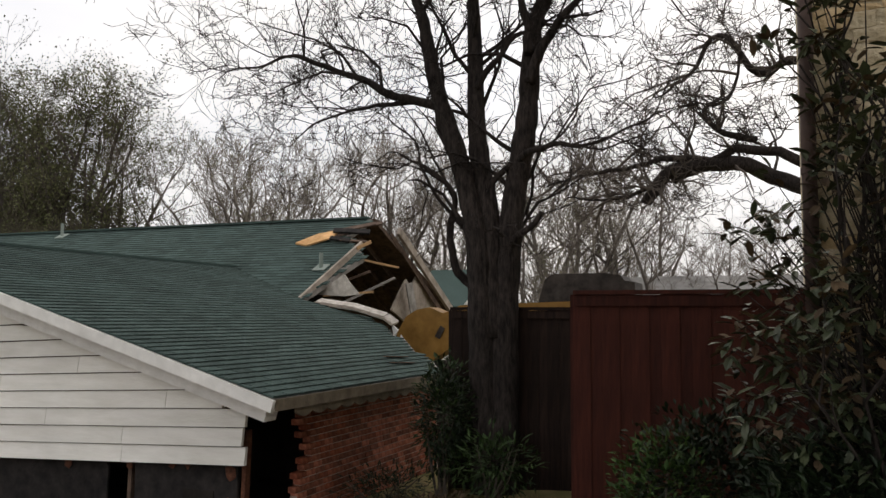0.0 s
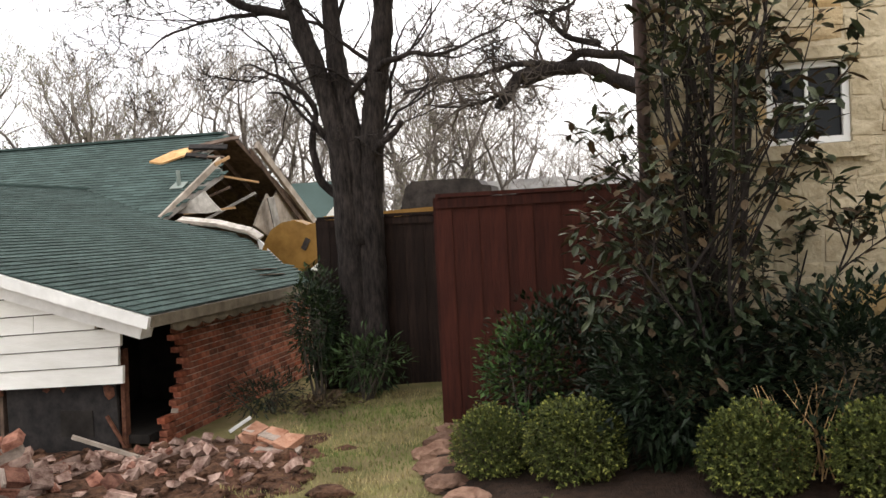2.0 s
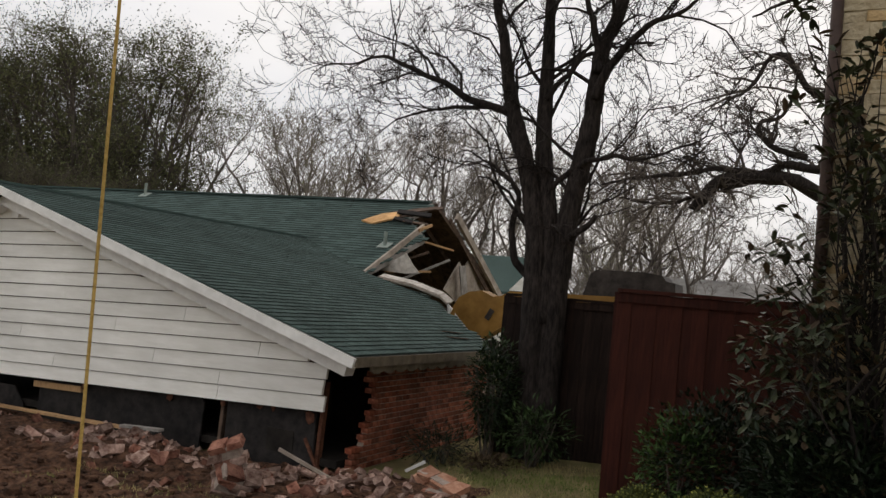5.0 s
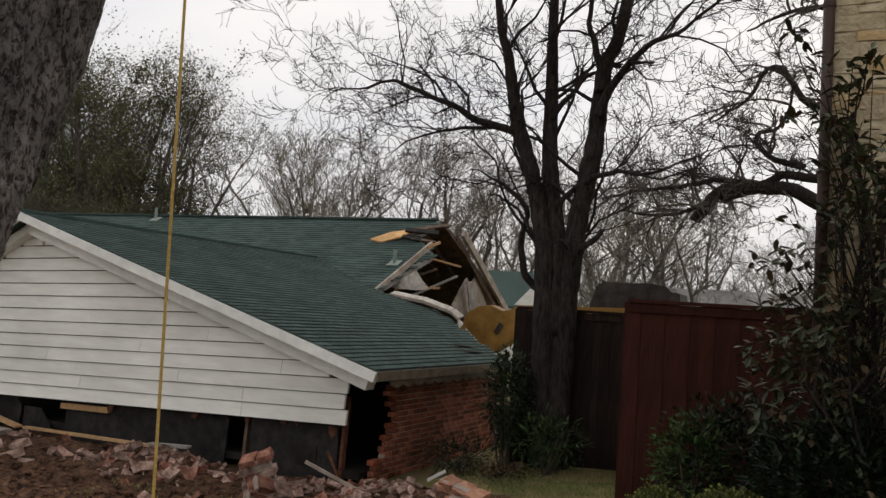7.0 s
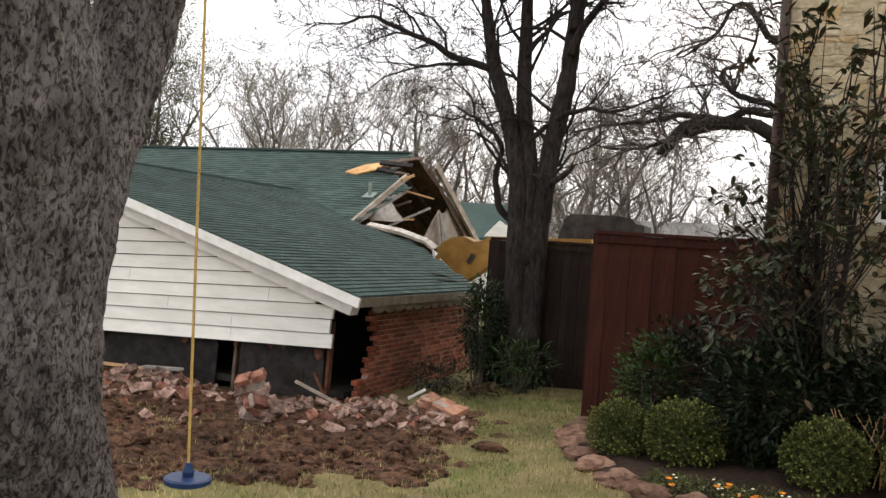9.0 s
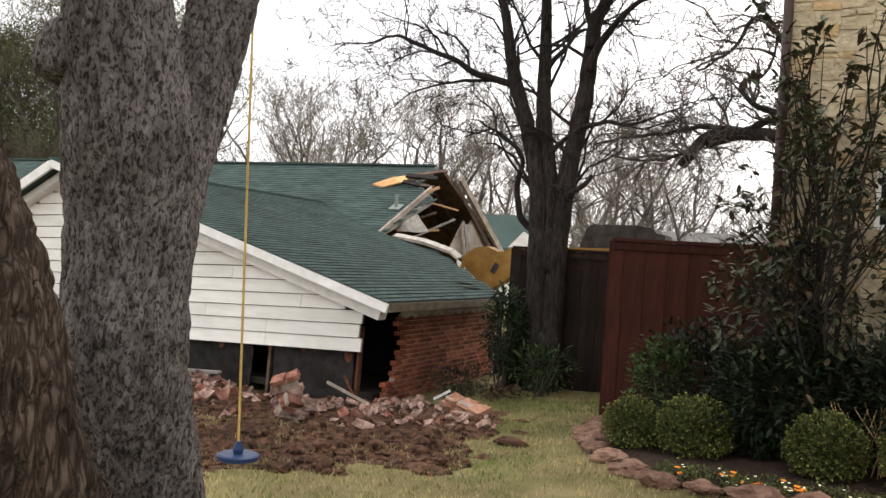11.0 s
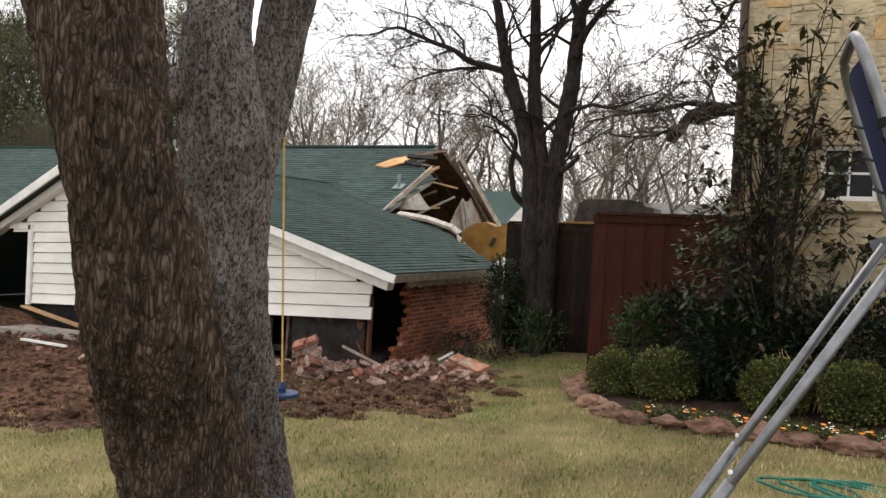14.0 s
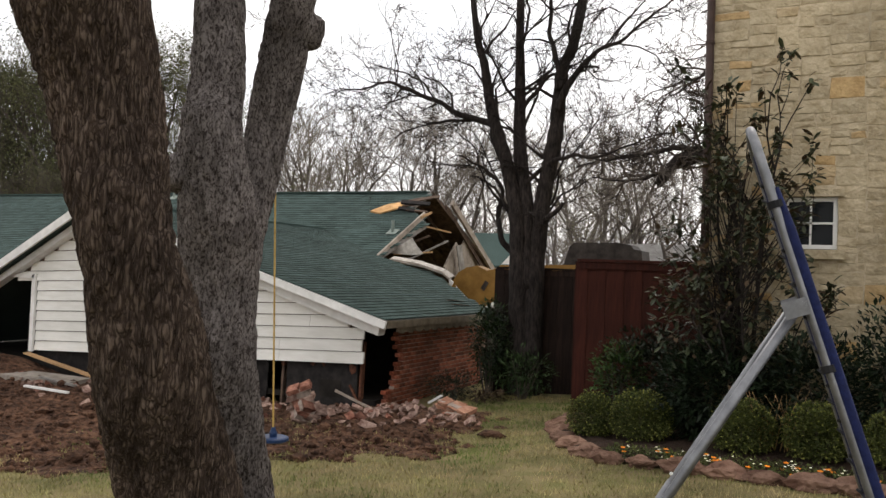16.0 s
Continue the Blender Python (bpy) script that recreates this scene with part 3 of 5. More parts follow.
for i in range(int((RY - 4.9) * cm / EXPO)):
    y0 = 4.9 + i * EXPO / cm
    yb = y0 + (EXPO + 0.04) / cm
    x = -30 + (i % 3) * 0.1
    while x < -3.8:
        xa, xb = x, x + TAB - 0.008
        x += TAB
        ok = inside(main_outline, (xa + xb) / 2, y0 + 0.05)
        if not ok or (y0 < 8.7 and xb > PX - 0.5 and wing_z(min(xb, 0)) > main_z(y0) + 0.12 and xa > PX) or (y0 < 8.0 and PX - 4.5 < xa <= PX and PZ - LS * (PX - xa) > main_z(y0) + 0.1):
            continue
        z0, z1 = main_z(y0) + 0.019 + rnd(0, 0.004), main_z(yb) + 0.002
        joined.add([(xa, y0, z0 - 0.022), (xb, y0, z0 - 0.022), (xb, yb, z1 - 0.012), (xa, yb, z1 - 0.012), (xa, y0, z0), (xb, y0, z0), (xb, yb, z1), (xa, yb, z1)],
                   [(4, 5, 6, 7), (0, 1, 5, 4), (1, 2, 6, 5), (3, 0, 4, 7)])
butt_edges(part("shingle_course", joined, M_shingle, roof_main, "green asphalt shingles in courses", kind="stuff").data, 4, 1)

# gable siding, board by board
SL = 0.043                               # the broken wall sags to one side
ROW = 0.208


def board_z(x, k):
    return 0.541 + SL * (x + 0.67) + k * ROW


def rake_limit(z, k):
    """Where a board's top meets the sloping trim on its two sides."""
    xr = (EZ - 0.17 - (z + 0.0)) / WS
    xl = PX - (PZ - 0.2 - z) / LS
    return xl, xr


gable = part("gable_wall", Geo().prism([(-0.95, 0.45, 0.7), (-8.6, 0.45, 0.4), (-8.6, 0.45, 1.7), (-9.4, 0.45, 1.7), (PX, 0.45, PZ - 0.16), (-0.95, 0.45, EZ + WS * 0.95 - 0.16)], (0, 0.05, 0)), M_oldwood, house)
for k in range(14):
    zm = board_z(-4, k) + ROW * 0.5
    xl, xr = rake_limit(zm - 0.09, k)
    xr = min(xr, -0.67 + rnd(-0.03, 0.03) if k < 3 else -0.62)
    if k == 3:
        xr = min(xr, -0.95)
    xl = max(xl, -8.6 if zm < 1.75 else -10.5)
    if xr - xl < 0.4:
        continue
    joints = [xl, xr]
    cut = {0: [-2.38], 1: [-2.38, -5.6], 2: [-3.6], 3: [-1.75, -6.4], 4: [-4.4], 5: [-3.1], 6: [-5.5]}.get(k, [])
    joints = sorted([xl, xr] + [q for q in cut if xl + 0.3 < q < xr - 0.3])
    for a, b in zip(joints, joints[1:]):
        a2, b2 = a + 0.003, b - 0.003
        za, zb = board_z(a2, k), board_z(b2, k)
        # boards cut short: the dark backing shows through in place of lap shadow
        hb = ROW - 0.014
        # the top edge is cut to the slope of the roof where it meets the trim
        under = lambda x: min(wing_z(x), PZ - LS * (PX - x)) - 0.14
        top = [(x, max(min(z + hb, under(x)), z + 0.004)) for x, z in ((a2, za), (b2, zb))]
        for q in (0.25, 0.5, 0.75):
            x = b2 + (a2 - b2) * q
            top.insert(-1, (x, max(min(board_z(x, k) + hb, under(x)), board_z(x, k) + 0.004)))
        top = [top[0]] + sorted(top[1:-1]) + [top[-1]]
        n = len(top)
        gg = Geo()
        for y0, y1 in ((0.375, 0.40), (0.42, 0.44)):
            gg.v += [(x, y0, board_z(x, k)) for x, z in top] + [(x, y1, z) for x, z in top]
        for q in range(n - 1):
            gg.f += [(q, q + 1, n + q + 1, n + q), (q, 2 * n + q, 2 * n + q + 1, q + 1), (n + q, n + q + 1, 3 * n + q + 1, 3 * n + q)]
        gg.f += [(0, n, 3 * n, 2 * n), (n - 1, 3 * n - 1, 4 * n - 1, 2 * n - 1)]
        part("siding_board", gg, M_siding, gable)
# rake boards and eave trim
rake = part("rake_board", Geo().beam((0.0, -0.05, EZ - 0.085), (PX, -0.05, PZ - 0.075), 0.05, 0.125), M_trim, house)
part("rake_frieze", Geo().beam((-0.25, 0.30, EZ - 0.20), (PX, 0.30, PZ - 0.27), 0.22, 0.17), M_trim, rake)
rake2 = part("rake_board", Geo().beam((PX, -0.05, PZ - 0.10), (-13, -0.05, PZ - 0.1 - LS * (13 + PX)), 0.05, 0.16), M_trim, house)
part("rake_frieze", Geo().beam((PX, 0.30, PZ - 0.24), (-13, 0.30, PZ - 0.24 - LS * (13 + PX)), 0.22, 0.13), M_trim, rake2)
part("rake_soffit", Geo().beam((-0.1, 0.13, EZ - 0.13), (PX, 0.13, PZ - 0.13), 0.2, 0.02), M_trim, house)
part("gable_vent", Geo().box((PX + 0.1, 0.36, PZ - 0.42), (0.16, 0.05, 0.2)).tube([(PX + 0.1, 0.33, PZ - 0.3), (PX + 0.1, 0.33, PZ - 0.24)], 0.05, 8), M_trim, house)
part("eave_fascia", Geo().beam((0.01, -0.02, EZ - 0.075), (0.01, 4.45, EZ - 0.075), 0.025, 0.12), M_beige, house)
part("eave_soffit", Geo().beam((-0.18, 0.35, EZ - 0.13), (-0.18, 4.5, EZ - 0.13), 0.38, 0.02), M_beige, house)
g = Geo()
outl = []
n_s = 26
for i in range(n_s * 4 + 1):
    y = 0.45 + i * (4.2 / (n_s * 4))
    outl.append((-0.03, y, EZ - 0.20 - 0.045 * abs(math.sin(i * math.pi / 8))))
g.prism([(-0.03, 0.45, EZ - 0.12)] + outl + [(-0.03, 4.65, EZ - 0.12)], (-0.03, 0, 0))
part("scalloped_frieze", g, M_beige, house, "beige scalloped frieze board")
# doorway trim and opening
part("door_trim", Geo().box((-8.66, 0.36, 0.98), (0.1, 0.06, 1.62)).box((-10.1, 0.36, 1.75), (2.9, 0.06, 0.1)), M_trim, house, "white door trim round a gutted opening")
# dark sheathing under the siding, in torn sheets
sheath = part("sheathing", Geo().box((-1.55, 0.53, 0.1), (1.45, 0.04, 1.15)), M_tar, house, "torn black tar-paper sheathing")
for (xa, xb, za, zb, yy) in [(-4.2, -2.75, -0.5, 0.62, 0.53), (-6.0, -4.22, -0.5, 0.55, 0.54), (-7.0, -6.4, -0.5, 0.1, 0.55), (-8.65, -7.1, -0.5, 0.35, 0.53)]:
    pts = [(xa, yy, za), (xb, yy, za), (xb + 0.05, yy, zb - 0.25), (xb - 0.12, yy, zb - 0.1), (xb - 0.2, yy, zb), (xa, yy, zb)]
    part("sheathing_sheet", Geo().prism(pts, (0, 0.03, 0)), M_tar, sheath)
g = Geo()
for x in (-0.78, -2.4, -3.6, -4.8, -6.0, -7.3, -8.55):
    g = Geo().box((x, 0.6, 0.2), (0.05, 0.09, 1.4), Euler((0, rnd(-0.05, 0.05), 0)).to_matrix())
    part("stud", g, M_redwood if x > -1 else M_oldwood, house)
for x, z, s in [(-1.72, 0.47, 0.06), (-1.5, 0.48, 0.045), (-0.92, 0.43, 0.085), (-2.36, 0.42, 0.05), (-3.3, 0.38, 0.06), (-5.0, 0.3, 0.07)]:
    gg = blob((x, 0.50, z), (s, 0.02, s * 1.2), 1, 0.6, x * 10, 1)
    part("torn_wood_patch", gg, M_redwood, sheath)
# black sheet laid on the sheathing in place of a shaded hole
part("hole_shade", Geo().box((-1.35, 0.502, 0.06), (0.42, 0.012, 0.3)), M_shade, sheath)
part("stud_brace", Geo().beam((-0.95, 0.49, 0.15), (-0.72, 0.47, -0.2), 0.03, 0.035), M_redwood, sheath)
# near-black walls and floor added as room shade behind, and far walls
part("inner_wall", Geo().box((-6.2, 2.6, 0.45), (10.6, 0.1, 1.4)).box((-1.9, 1.6, 0.3), (0.1, 2.0, 1.4)), M_shade, house)
part("inner_floor", Geo().box((-7, 4.2, -0.14), (13, 7.2, 0.1)), M_shade, house)
part("main_wall", Geo().box((-21, 5.4, 0.6), (17, 0.15, 1.9)), M_siding, house)

# brick wall, brick by brick
BX = -0.35
brick_wall = part("brick_wall", Geo().prism([(BX - 0.005, 1.16, 1.05), (BX - 0.005, 1.36, 0.6), (BX - 0.005, 1.12, 0.3), (BX - 0.005, 0.98, 0.1), (BX - 0.005, 0.85, -0.3), (BX - 0.005, 5.2, -0.3), (BX - 0.005, 5.2, 1.1), (BX - 0.005, 1.16, 1.1)], (-0.09, 0, 0)), M_mortar, house, "red brick wall broken open at its corner")
brick_me = Geo().box((0, 0, 0), (0.1, 0.195, 0.064)).mesh("brick")
for r in range(18):
    z = -0.26 + r * 0.076
    start = float(np.interp(z, [-0.3, 0.05, 0.12, 0.35, 0.6, 0.8, 1.0], [0.62, 0.72, 0.85, 0.98, 1.18, 1.1, 0.95])) + rnd(-0.05, 0.07)
    y = start + (0.1 if r % 2 else 0)
    while y < 5.0:
        ob = part("brick", brick_me, M_brick, brick_wall)
        ob.location = (BX - 0.048 + rnd(-0.003, 0.004), y + 0.1, z)
        ob.rotation_euler = (0, 0, rnd(-0.02, 0.02))
        y += 0.207

# torn gable end of the main roof
near_rake = part("near_rake", Geo().beam((-4.19, 7.05, 2.50), (-3.81, 8.95, 3.78), 0.06, 0.13), M_tan, house, "weathered rake board above the torn roof")
part("rake_splinter", Geo().beam((-3.81, 8.70, 3.66), (-3.71, 9.17, 3.84), 0.03, 0.07), M_rawwood, near_rake)
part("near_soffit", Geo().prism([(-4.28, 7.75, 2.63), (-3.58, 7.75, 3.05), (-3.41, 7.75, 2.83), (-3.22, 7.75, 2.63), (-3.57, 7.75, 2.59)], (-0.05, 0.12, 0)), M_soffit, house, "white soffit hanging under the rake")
part("far_rake", Geo().beam((-4.33, 11.89, 4.38), (-4.05, 15.70, 1.88), 0.09, 0.2), M_tan, house, "pale weathered rake board")
part("far_rake_frieze", Geo().beam((-4.45, 11.70, 4.25), (-4.15, 15.60, 1.58), 0.05, 0.14), M_oldwood, house)
part("attic_wall", Geo().prism([(-4.40, 11.67, 2.34), (-4.40, 12.11, 2.79), (-4.40, 12.53, 3.16), (-4.40, 12.81, 2.95), (-4.40, 13.28, 3.36), (-4.40, 15.14, 2.64), (-4.40, 16.54, 1.95), (-4.40, 16.55, 1.55), (-4.40, 15.28, 2.00), (-4.40, 13.99, 2.02), (-4.40, 13.35, 1.74), (-4.40, 12.77, 1.94)], (-0.05, 0, 0)), M_tan, house, "torn dusty gable sheathing")
part("hanging_sheet", Geo().prism([(-4.15, 11.99, 3.02), (-4.15, 12.38, 3.07), (-4.15, 12.84, 1.96), (-4.15, 12.44, 1.90)], (-0.03, 0, 0)), M_greywood, house)
# near-black wall added to give the attic its shade
part("attic_shade_wall", Geo().prism([(-8.0, 5.0, 0.4), (-8.0, 16.0, 0.4), (-8.0, 16.0, 2.1), (-8.0, RY, RZ - 0.2), (-8.0, 5.0, 1.4)], (-0.1, 0, 0)), M_shade, house)
for i in range(5):
    part("rafter", Geo().beam((-5.2 - 0.5 * i, RY + 0.05, RZ - 0.22), (-5.0 - 0.5 * i, 15.8, main_z(15.8) - 0.2), 0.05, 0.14), M_oldwood, house)
for a, b, w, m in [((-4.5, 8.4, 2.75), (-3.9, 9.5, 3.2), 0.05, M_oldwood), ((-4.5, 9.4, 2.5), (-4.3, 11.6, 3.15), 0.06, M_greywood), ((-4.4, 8.3, 2.62), (-3.6, 9.1, 2.72), 0.05, M_rawwood), ((-4.9, 10.4, 3.6), (-4.5, 12.2, 3.45), 0.09, M_rawwood)]:
    part("broken_timber", Geo().beam(a, b, w, 0.05), m, house)
LEDGE = [(-3.90, 7.30, 2.47), (-3.06, 7.30, 2.36), (-2.39, 7.30, 2.18), (-2.18, 7.30, 2.04)]
for (a, b), w in zip(zip(LEDGE, LEDGE[1:]), (0.09, 0.08, 0.06)):
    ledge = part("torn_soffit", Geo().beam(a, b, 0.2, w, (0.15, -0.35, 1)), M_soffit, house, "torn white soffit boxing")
    part("fascia_strip", Geo().beam((a[0], a[1] - 0.16, a[2] - 0.02), (b[0], b[1] - 0.16, b[2] - 0.02), 0.03, w * 0.5), M_tan, ledge)
part("soffit_shard", Geo().prism([(LEDGE[2][0], 7.25, LEDGE[2][2] - 0.02), (LEDGE[3][0] + 0.1, 7.2, LEDGE[3][2] - 0.12), (LEDGE[3][0] + 0.02, 7.2, LEDGE[3][2] - 0.26), (LEDGE[2][0] + 0.15, 7.25, LEDGE[2][2] - 0.16)], (0, 0.05, 0)), M_trim, house)
# one more near-black wall added as shade below the torn roof
part("inner_partition", Geo().box((-3.0, 9.2, 0.7), (0.1, 3.0, 1.6)), M_shade, house)
part("loose_plank", Geo().prism([(-5.92, 9.55, main_z(9.55) + 0.02), (-5.55, 9.45, main_z(9.45) + 0.0), (-4.95, 9.62, main_z(9.62) + 0.10), (-4.9, 9.9, main_z(9.9) + 0.14), (-5.5, 9.88, main_z(9.88) + 0.08)], (0.01, -0.02, 0.04)), M_split, house, "freshly split orange plank lying on the roof")
for a, b, w in [((-5.3, 9.95, 4.16), (-4.2, 10.35, 4.40), 0.2), ((-5.05, 9.7, 4.06), (-4.35, 10.0, 4.2), 0.15), ((-4.9, 10.3, 4.3), (-4.1, 10.5, 4.42), 0.22), ((-4.7, 9.5, 3.95), (-4.1, 9.7, 3.9), 0.1)]:
    part("splintered_board", Geo().beam(a, b, w, 0.03, (0.3, -0.4, 1)), M_oldwood, house)
for a, b, w in [((-5.0, 9.75, 4.2), (-4.15, 9.95, 4.15), 0.16), ((-4.95, 9.5, 4.0), (-4.45, 9.55, 3.92), 0.12)]:
    part("charred_board", Geo().beam(a, b, w, 0.05, (0.2, -0.8, 1)), M_tar, house)
for x, y, z in [(-0.5, 3.7, 0.02), (-0.75, 4.0, 0.02)]:
    part("loose_shingle_strip", Geo().beam((x, y, wing_z(x) + 0.03), (x + 0.1, y + 0.55, wing_z(x + 0.1) + 0.035), 0.07, 0.012), M_oldwood, house)


def roof_vent(x, y, z, h=0.36):
    v = thing("roof_vent", (x, y, z), "grey-green plumbing vent pipe on the shingled roof", "vent", "roof vents")
    part("flashing", Geo().box((x, y, z + 0.04), (0.3, 0.3, 0.02), Euler((math.atan(MS), 0, 0)).to_matrix()), M_roofvent, v)
    part("pipe", Geo().tube([(x, y, z - 0.1), (x, y, z + h)], 0.045, 12), M_roofvent, v)


roof_vent(-4.46, 8.29, main_z(8.29))
roof_vent(-14.5, 10.6, main_z(10.6), 0.4)
roof_vent(-16.5, 8.8, main_z(8.8), 0.25)

# ---- stone house ----
SX, SY = 5.08, -0.85
stone_house = thing("stone_house", (6.2, 0, 0), "two-storey cream limestone house with a small white window", "house")
wall_s = part("stone_wall", Geo().box((SX + 0.455, SY + 0.146, 3.4), (0.89, 0.3, 7.6)), M_joint, stone_house, "mortared limestone wall")
for c, size in [((7.58, SY + 0.146, 3.4), (2.0, 0.3, 7.6)), ((6.28, SY + 0.146, 1.1), (0.6, 0.3, 2.9)), ((6.28, SY + 0.146, 5.25), (0.6, 0.3, 3.9)), ((SX + 0.17, 3.0, 3.4), (0.3, 7.4, 7.6))]:
    part("stone_wall", Geo().box(c, size), M_joint, stone_house)
WX0, WX1, WZ0, WZ1 = 5.98, 6.58, 2.60, 3.23
stones = []


def split(x, z, w, h):
    """Cut a wall face into irregular blocks."""
    if w > 0.5 or (w > 0.3 and h < w * 0.45 and random.random() < 0.6):
        k = rnd(0.36, 0.64)
        split(x, z, w * k, h)
        split(x + w * k, z, w * (1 - k), h)
    elif h > 0.30 or (h > 0.17 and random.random() < 0.65):
        k = rnd(0.36, 0.64)
        split(x, z, w, h * k)
        split(x, z + h * k, w, h * (1 - k))
    else:
        stones.append((x, w, z, h))


z = -0.15
while z < 6.6:
    hh = rnd(0.45, 0.75)
    x = SX
    while x < 7.1:
        ww = min(rnd(0.5, 1.1), 7.17 - x)
        if 7.17 - x - ww < 0.2:
            ww = 7.17 - x
        split(x, z, ww, hh)
        x += ww
    z += hh
for x, w, z, h in stones:
    spans = [(x, x + w)]
    if z + h > WZ0 - 0.10 and z < WZ1 + 0.02:
        spans = []
        if x < WX0 - 0.04:
            spans.append((x, min(x + w, WX0)))
        if x + w > WX1 + 0.04:
            spans.append((max(x, WX1), x + w))
    for a, b in spans:
        if b - a < 0.06:
            continue
        j = 0.004
        d = rnd(0.012, 0.03)
        q = lambda s=0.012: rnd(-s, s)
        o = [(a + j + q(0.014), z + j + q(0.014)), (b - j + q(0.014), z + j + q(0.014)), (b - j + q(0.014), z + h - j + q(0.014)), (a + j + q(0.014), z + h - j + q(0.014))]
        back = [(px, SY + 0.015, pz) for px, pz in o]
        cx, cz = (a + b) / 2, z + h / 2
        front = [(cx + (px - cx) * 0.965, SY - d * 0.75 + q(), cz + (pz - cz) * 0.94) for px, pz in o]
        mid = (cx + q(0.05), SY - d - 0.003, cz + q(0.02))
        gg = Geo().add(back + front + [mid], [(0, 1, 5, 4), (1, 2, 6, 5), (2, 3, 7, 6), (3, 0, 4, 7), (4, 5, 8), (5, 6, 8), (6, 7, 8), (7, 4, 8)])
        part("stone", gg, M_stone, wall_s)
# pier beside the window wall
pier = part("stone_pier", Geo().box((8.2, SY - 0.02, 3.4), (2.0, 0.5, 7.6)), M_joint, stone_house)
z = -0.1
while z < 6.8:
    h = random.choice([0.15, 0.2, 0.26])
    x = 7.2
    while x < 9.1:
        w = rnd(0.25, 0.55)
        j = 0.01
        gg = Geo().add([(x + j, SY - 0.26, z + j), (x + w - j, SY - 0.26, z + j), (x + w - j, SY - 0.26, z + h - j), (x + j, SY - 0.26, z + h - j),
                        (x + 0.025, SY - 0.31, z + 0.03), (x + w - 0.025, SY - 0.30, z + 0.025), (x + w - 0.03, SY - 0.31, z + h - 0.03), (x + 0.03, SY - 0.3, z + h - 0.025)],
                       [(0, 1, 5, 4), (1, 2, 6, 5), (2, 3, 7, 6), (3, 0, 4, 7), (4, 5, 6, 7)])
        part("stone", gg, M_stone, pier)
        x += w
    z += h
part("stone_lintel", Geo().box(((WX0 + WX1) / 2, SY - 0.02, WZ1 + 0.05), (0.74, 0.1, 0.09)), M_stone, stone_house)
part("stone_sill", Geo().box(((WX0 + WX1) / 2, SY - 0.05, WZ0 - 0.07), (0.76, 0.2, 0.11)), M_stone, stone_house)
part("house_roof", Geo().prism([(SX - 0.5, SY - 0.5, 7.1), (9.6, SY - 0.5, 7.1), (9.6, 3, 8.8), (SX - 0.5, 3, 8.8)], (0, 0, 0.12)), M_shingle, stone_house)
win = part("window", Geo().box((WX0 + 0.025, SY + 0.06, (WZ0 + WZ1) / 2), (0.05, 0.06, WZ1 - WZ0)).box((WX1 - 0.025, SY + 0.06, (WZ0 + WZ1) / 2), (0.05, 0.06, WZ1 - WZ0))
           .box(((WX0 + WX1) / 2, SY + 0.06, WZ0 + 0.025), (WX1 - WX0 - 0.1, 0.06, 0.05)).box(((WX0 + WX1) / 2, SY + 0.06, WZ1 - 0.025), (WX1 - WX0 - 0.1, 0.06, 0.05)), M_win, stone_house, "white four-pane window frame")
part("muntin", Geo().box(((WX0 + WX1) / 2, SY + 0.065, (WZ0 + WZ1) / 2), (0.026, 0.04, WZ1 - WZ0 - 0.1)), M_win, win)
part("muntin", Geo().box(((WX0 + WX1) / 2, SY + 0.062, (WZ0 + WZ1) / 2), (WX1 - WX0 - 0.1, 0.034, 0.026)), M_win, win)
for ax in (0, 1):
    for az in (0, 1):
        cx = WX0 + 0.05 + (WX1 - WX0 - 0.1) * (0.25 + 0.5 * ax)
        cz = WZ0 + 0.05 + (WZ1 - WZ0 - 0.1) * (0.25 + 0.5 * az)
        part("pane", Geo().box((cx, SY + 0.09, cz), (0.235, 0.006, 0.25)), M_glass, win)
# near-black sheet added as the room's shade behind the panes
part("shade_backing", Geo().box((6.3, SY + 0.33, 2.9), (0.8, 0.02, 0.8)), M_shade, stone_house)
down = part("downspout", Geo().tube([(SX - 0.03, SY - 0.07, 0.15), (SX - 0.03, SY - 0.07, 7.1)], 0.052, 12), M_pipe, stone_house, "brown metal downspout at the corner", smooth=True)
for z in (1.2, 3.2, 5.2):
    part("strap", Geo().tube([(SX - 0.03, SY - 0.07, z), (SX - 0.03, SY - 0.07, z + 0.04)], 0.06, 12), M_pipe, down)

# ---- fences ----


def fence(a, b, z0, z1, material, label, cap=True, board=0.14):
    a, b = Vector((*a, 0)), Vector((*b, 0))
    f = thing("fence", (*a.xy, z0), label, "fence", "wooden fences")
    d = (b - a)
    n = max(1, round(d.length / board))
    u = d.normalized()
    rz = math.atan2(u.y, u.x)
    w = d.length / n
    me = Geo().box((0, 0, 0), (w + 0.03, 0.016, z1 - z0)).mesh("board")
    for i in range(n):
        ob = part("board", me, material, f)
        p = a + u * (w * (i + 0.5))
        ob.location = (p.x + rnd(-0.002, 0.002), p.y + (0.005 if i % 2 else -0.005), (z0 + z1) / 2 + rnd(-0.006, 0.004))
        ob.rotation_euler = (0, 0, rz)
    if cap:
        part("cap_rail", Geo().beam((a.x, a.y, z1 + 0.02), (b.x, b.y, z1 + 0.02), 0.13, 0.04), material, f)
        part("top_trim", Geo().beam((a.x, a.y - 0.03, z1 - 0.06), (b.x, b.y - 0.03, z1 - 0.06), 0.022, 0.1), material, f)
    part("rail", Geo().beam((a.x, a.y + 0.05, z0 + 0.4), (b.x, b.y + 0.05, z0 + 0.4), 0.05, 0.09), material, f)
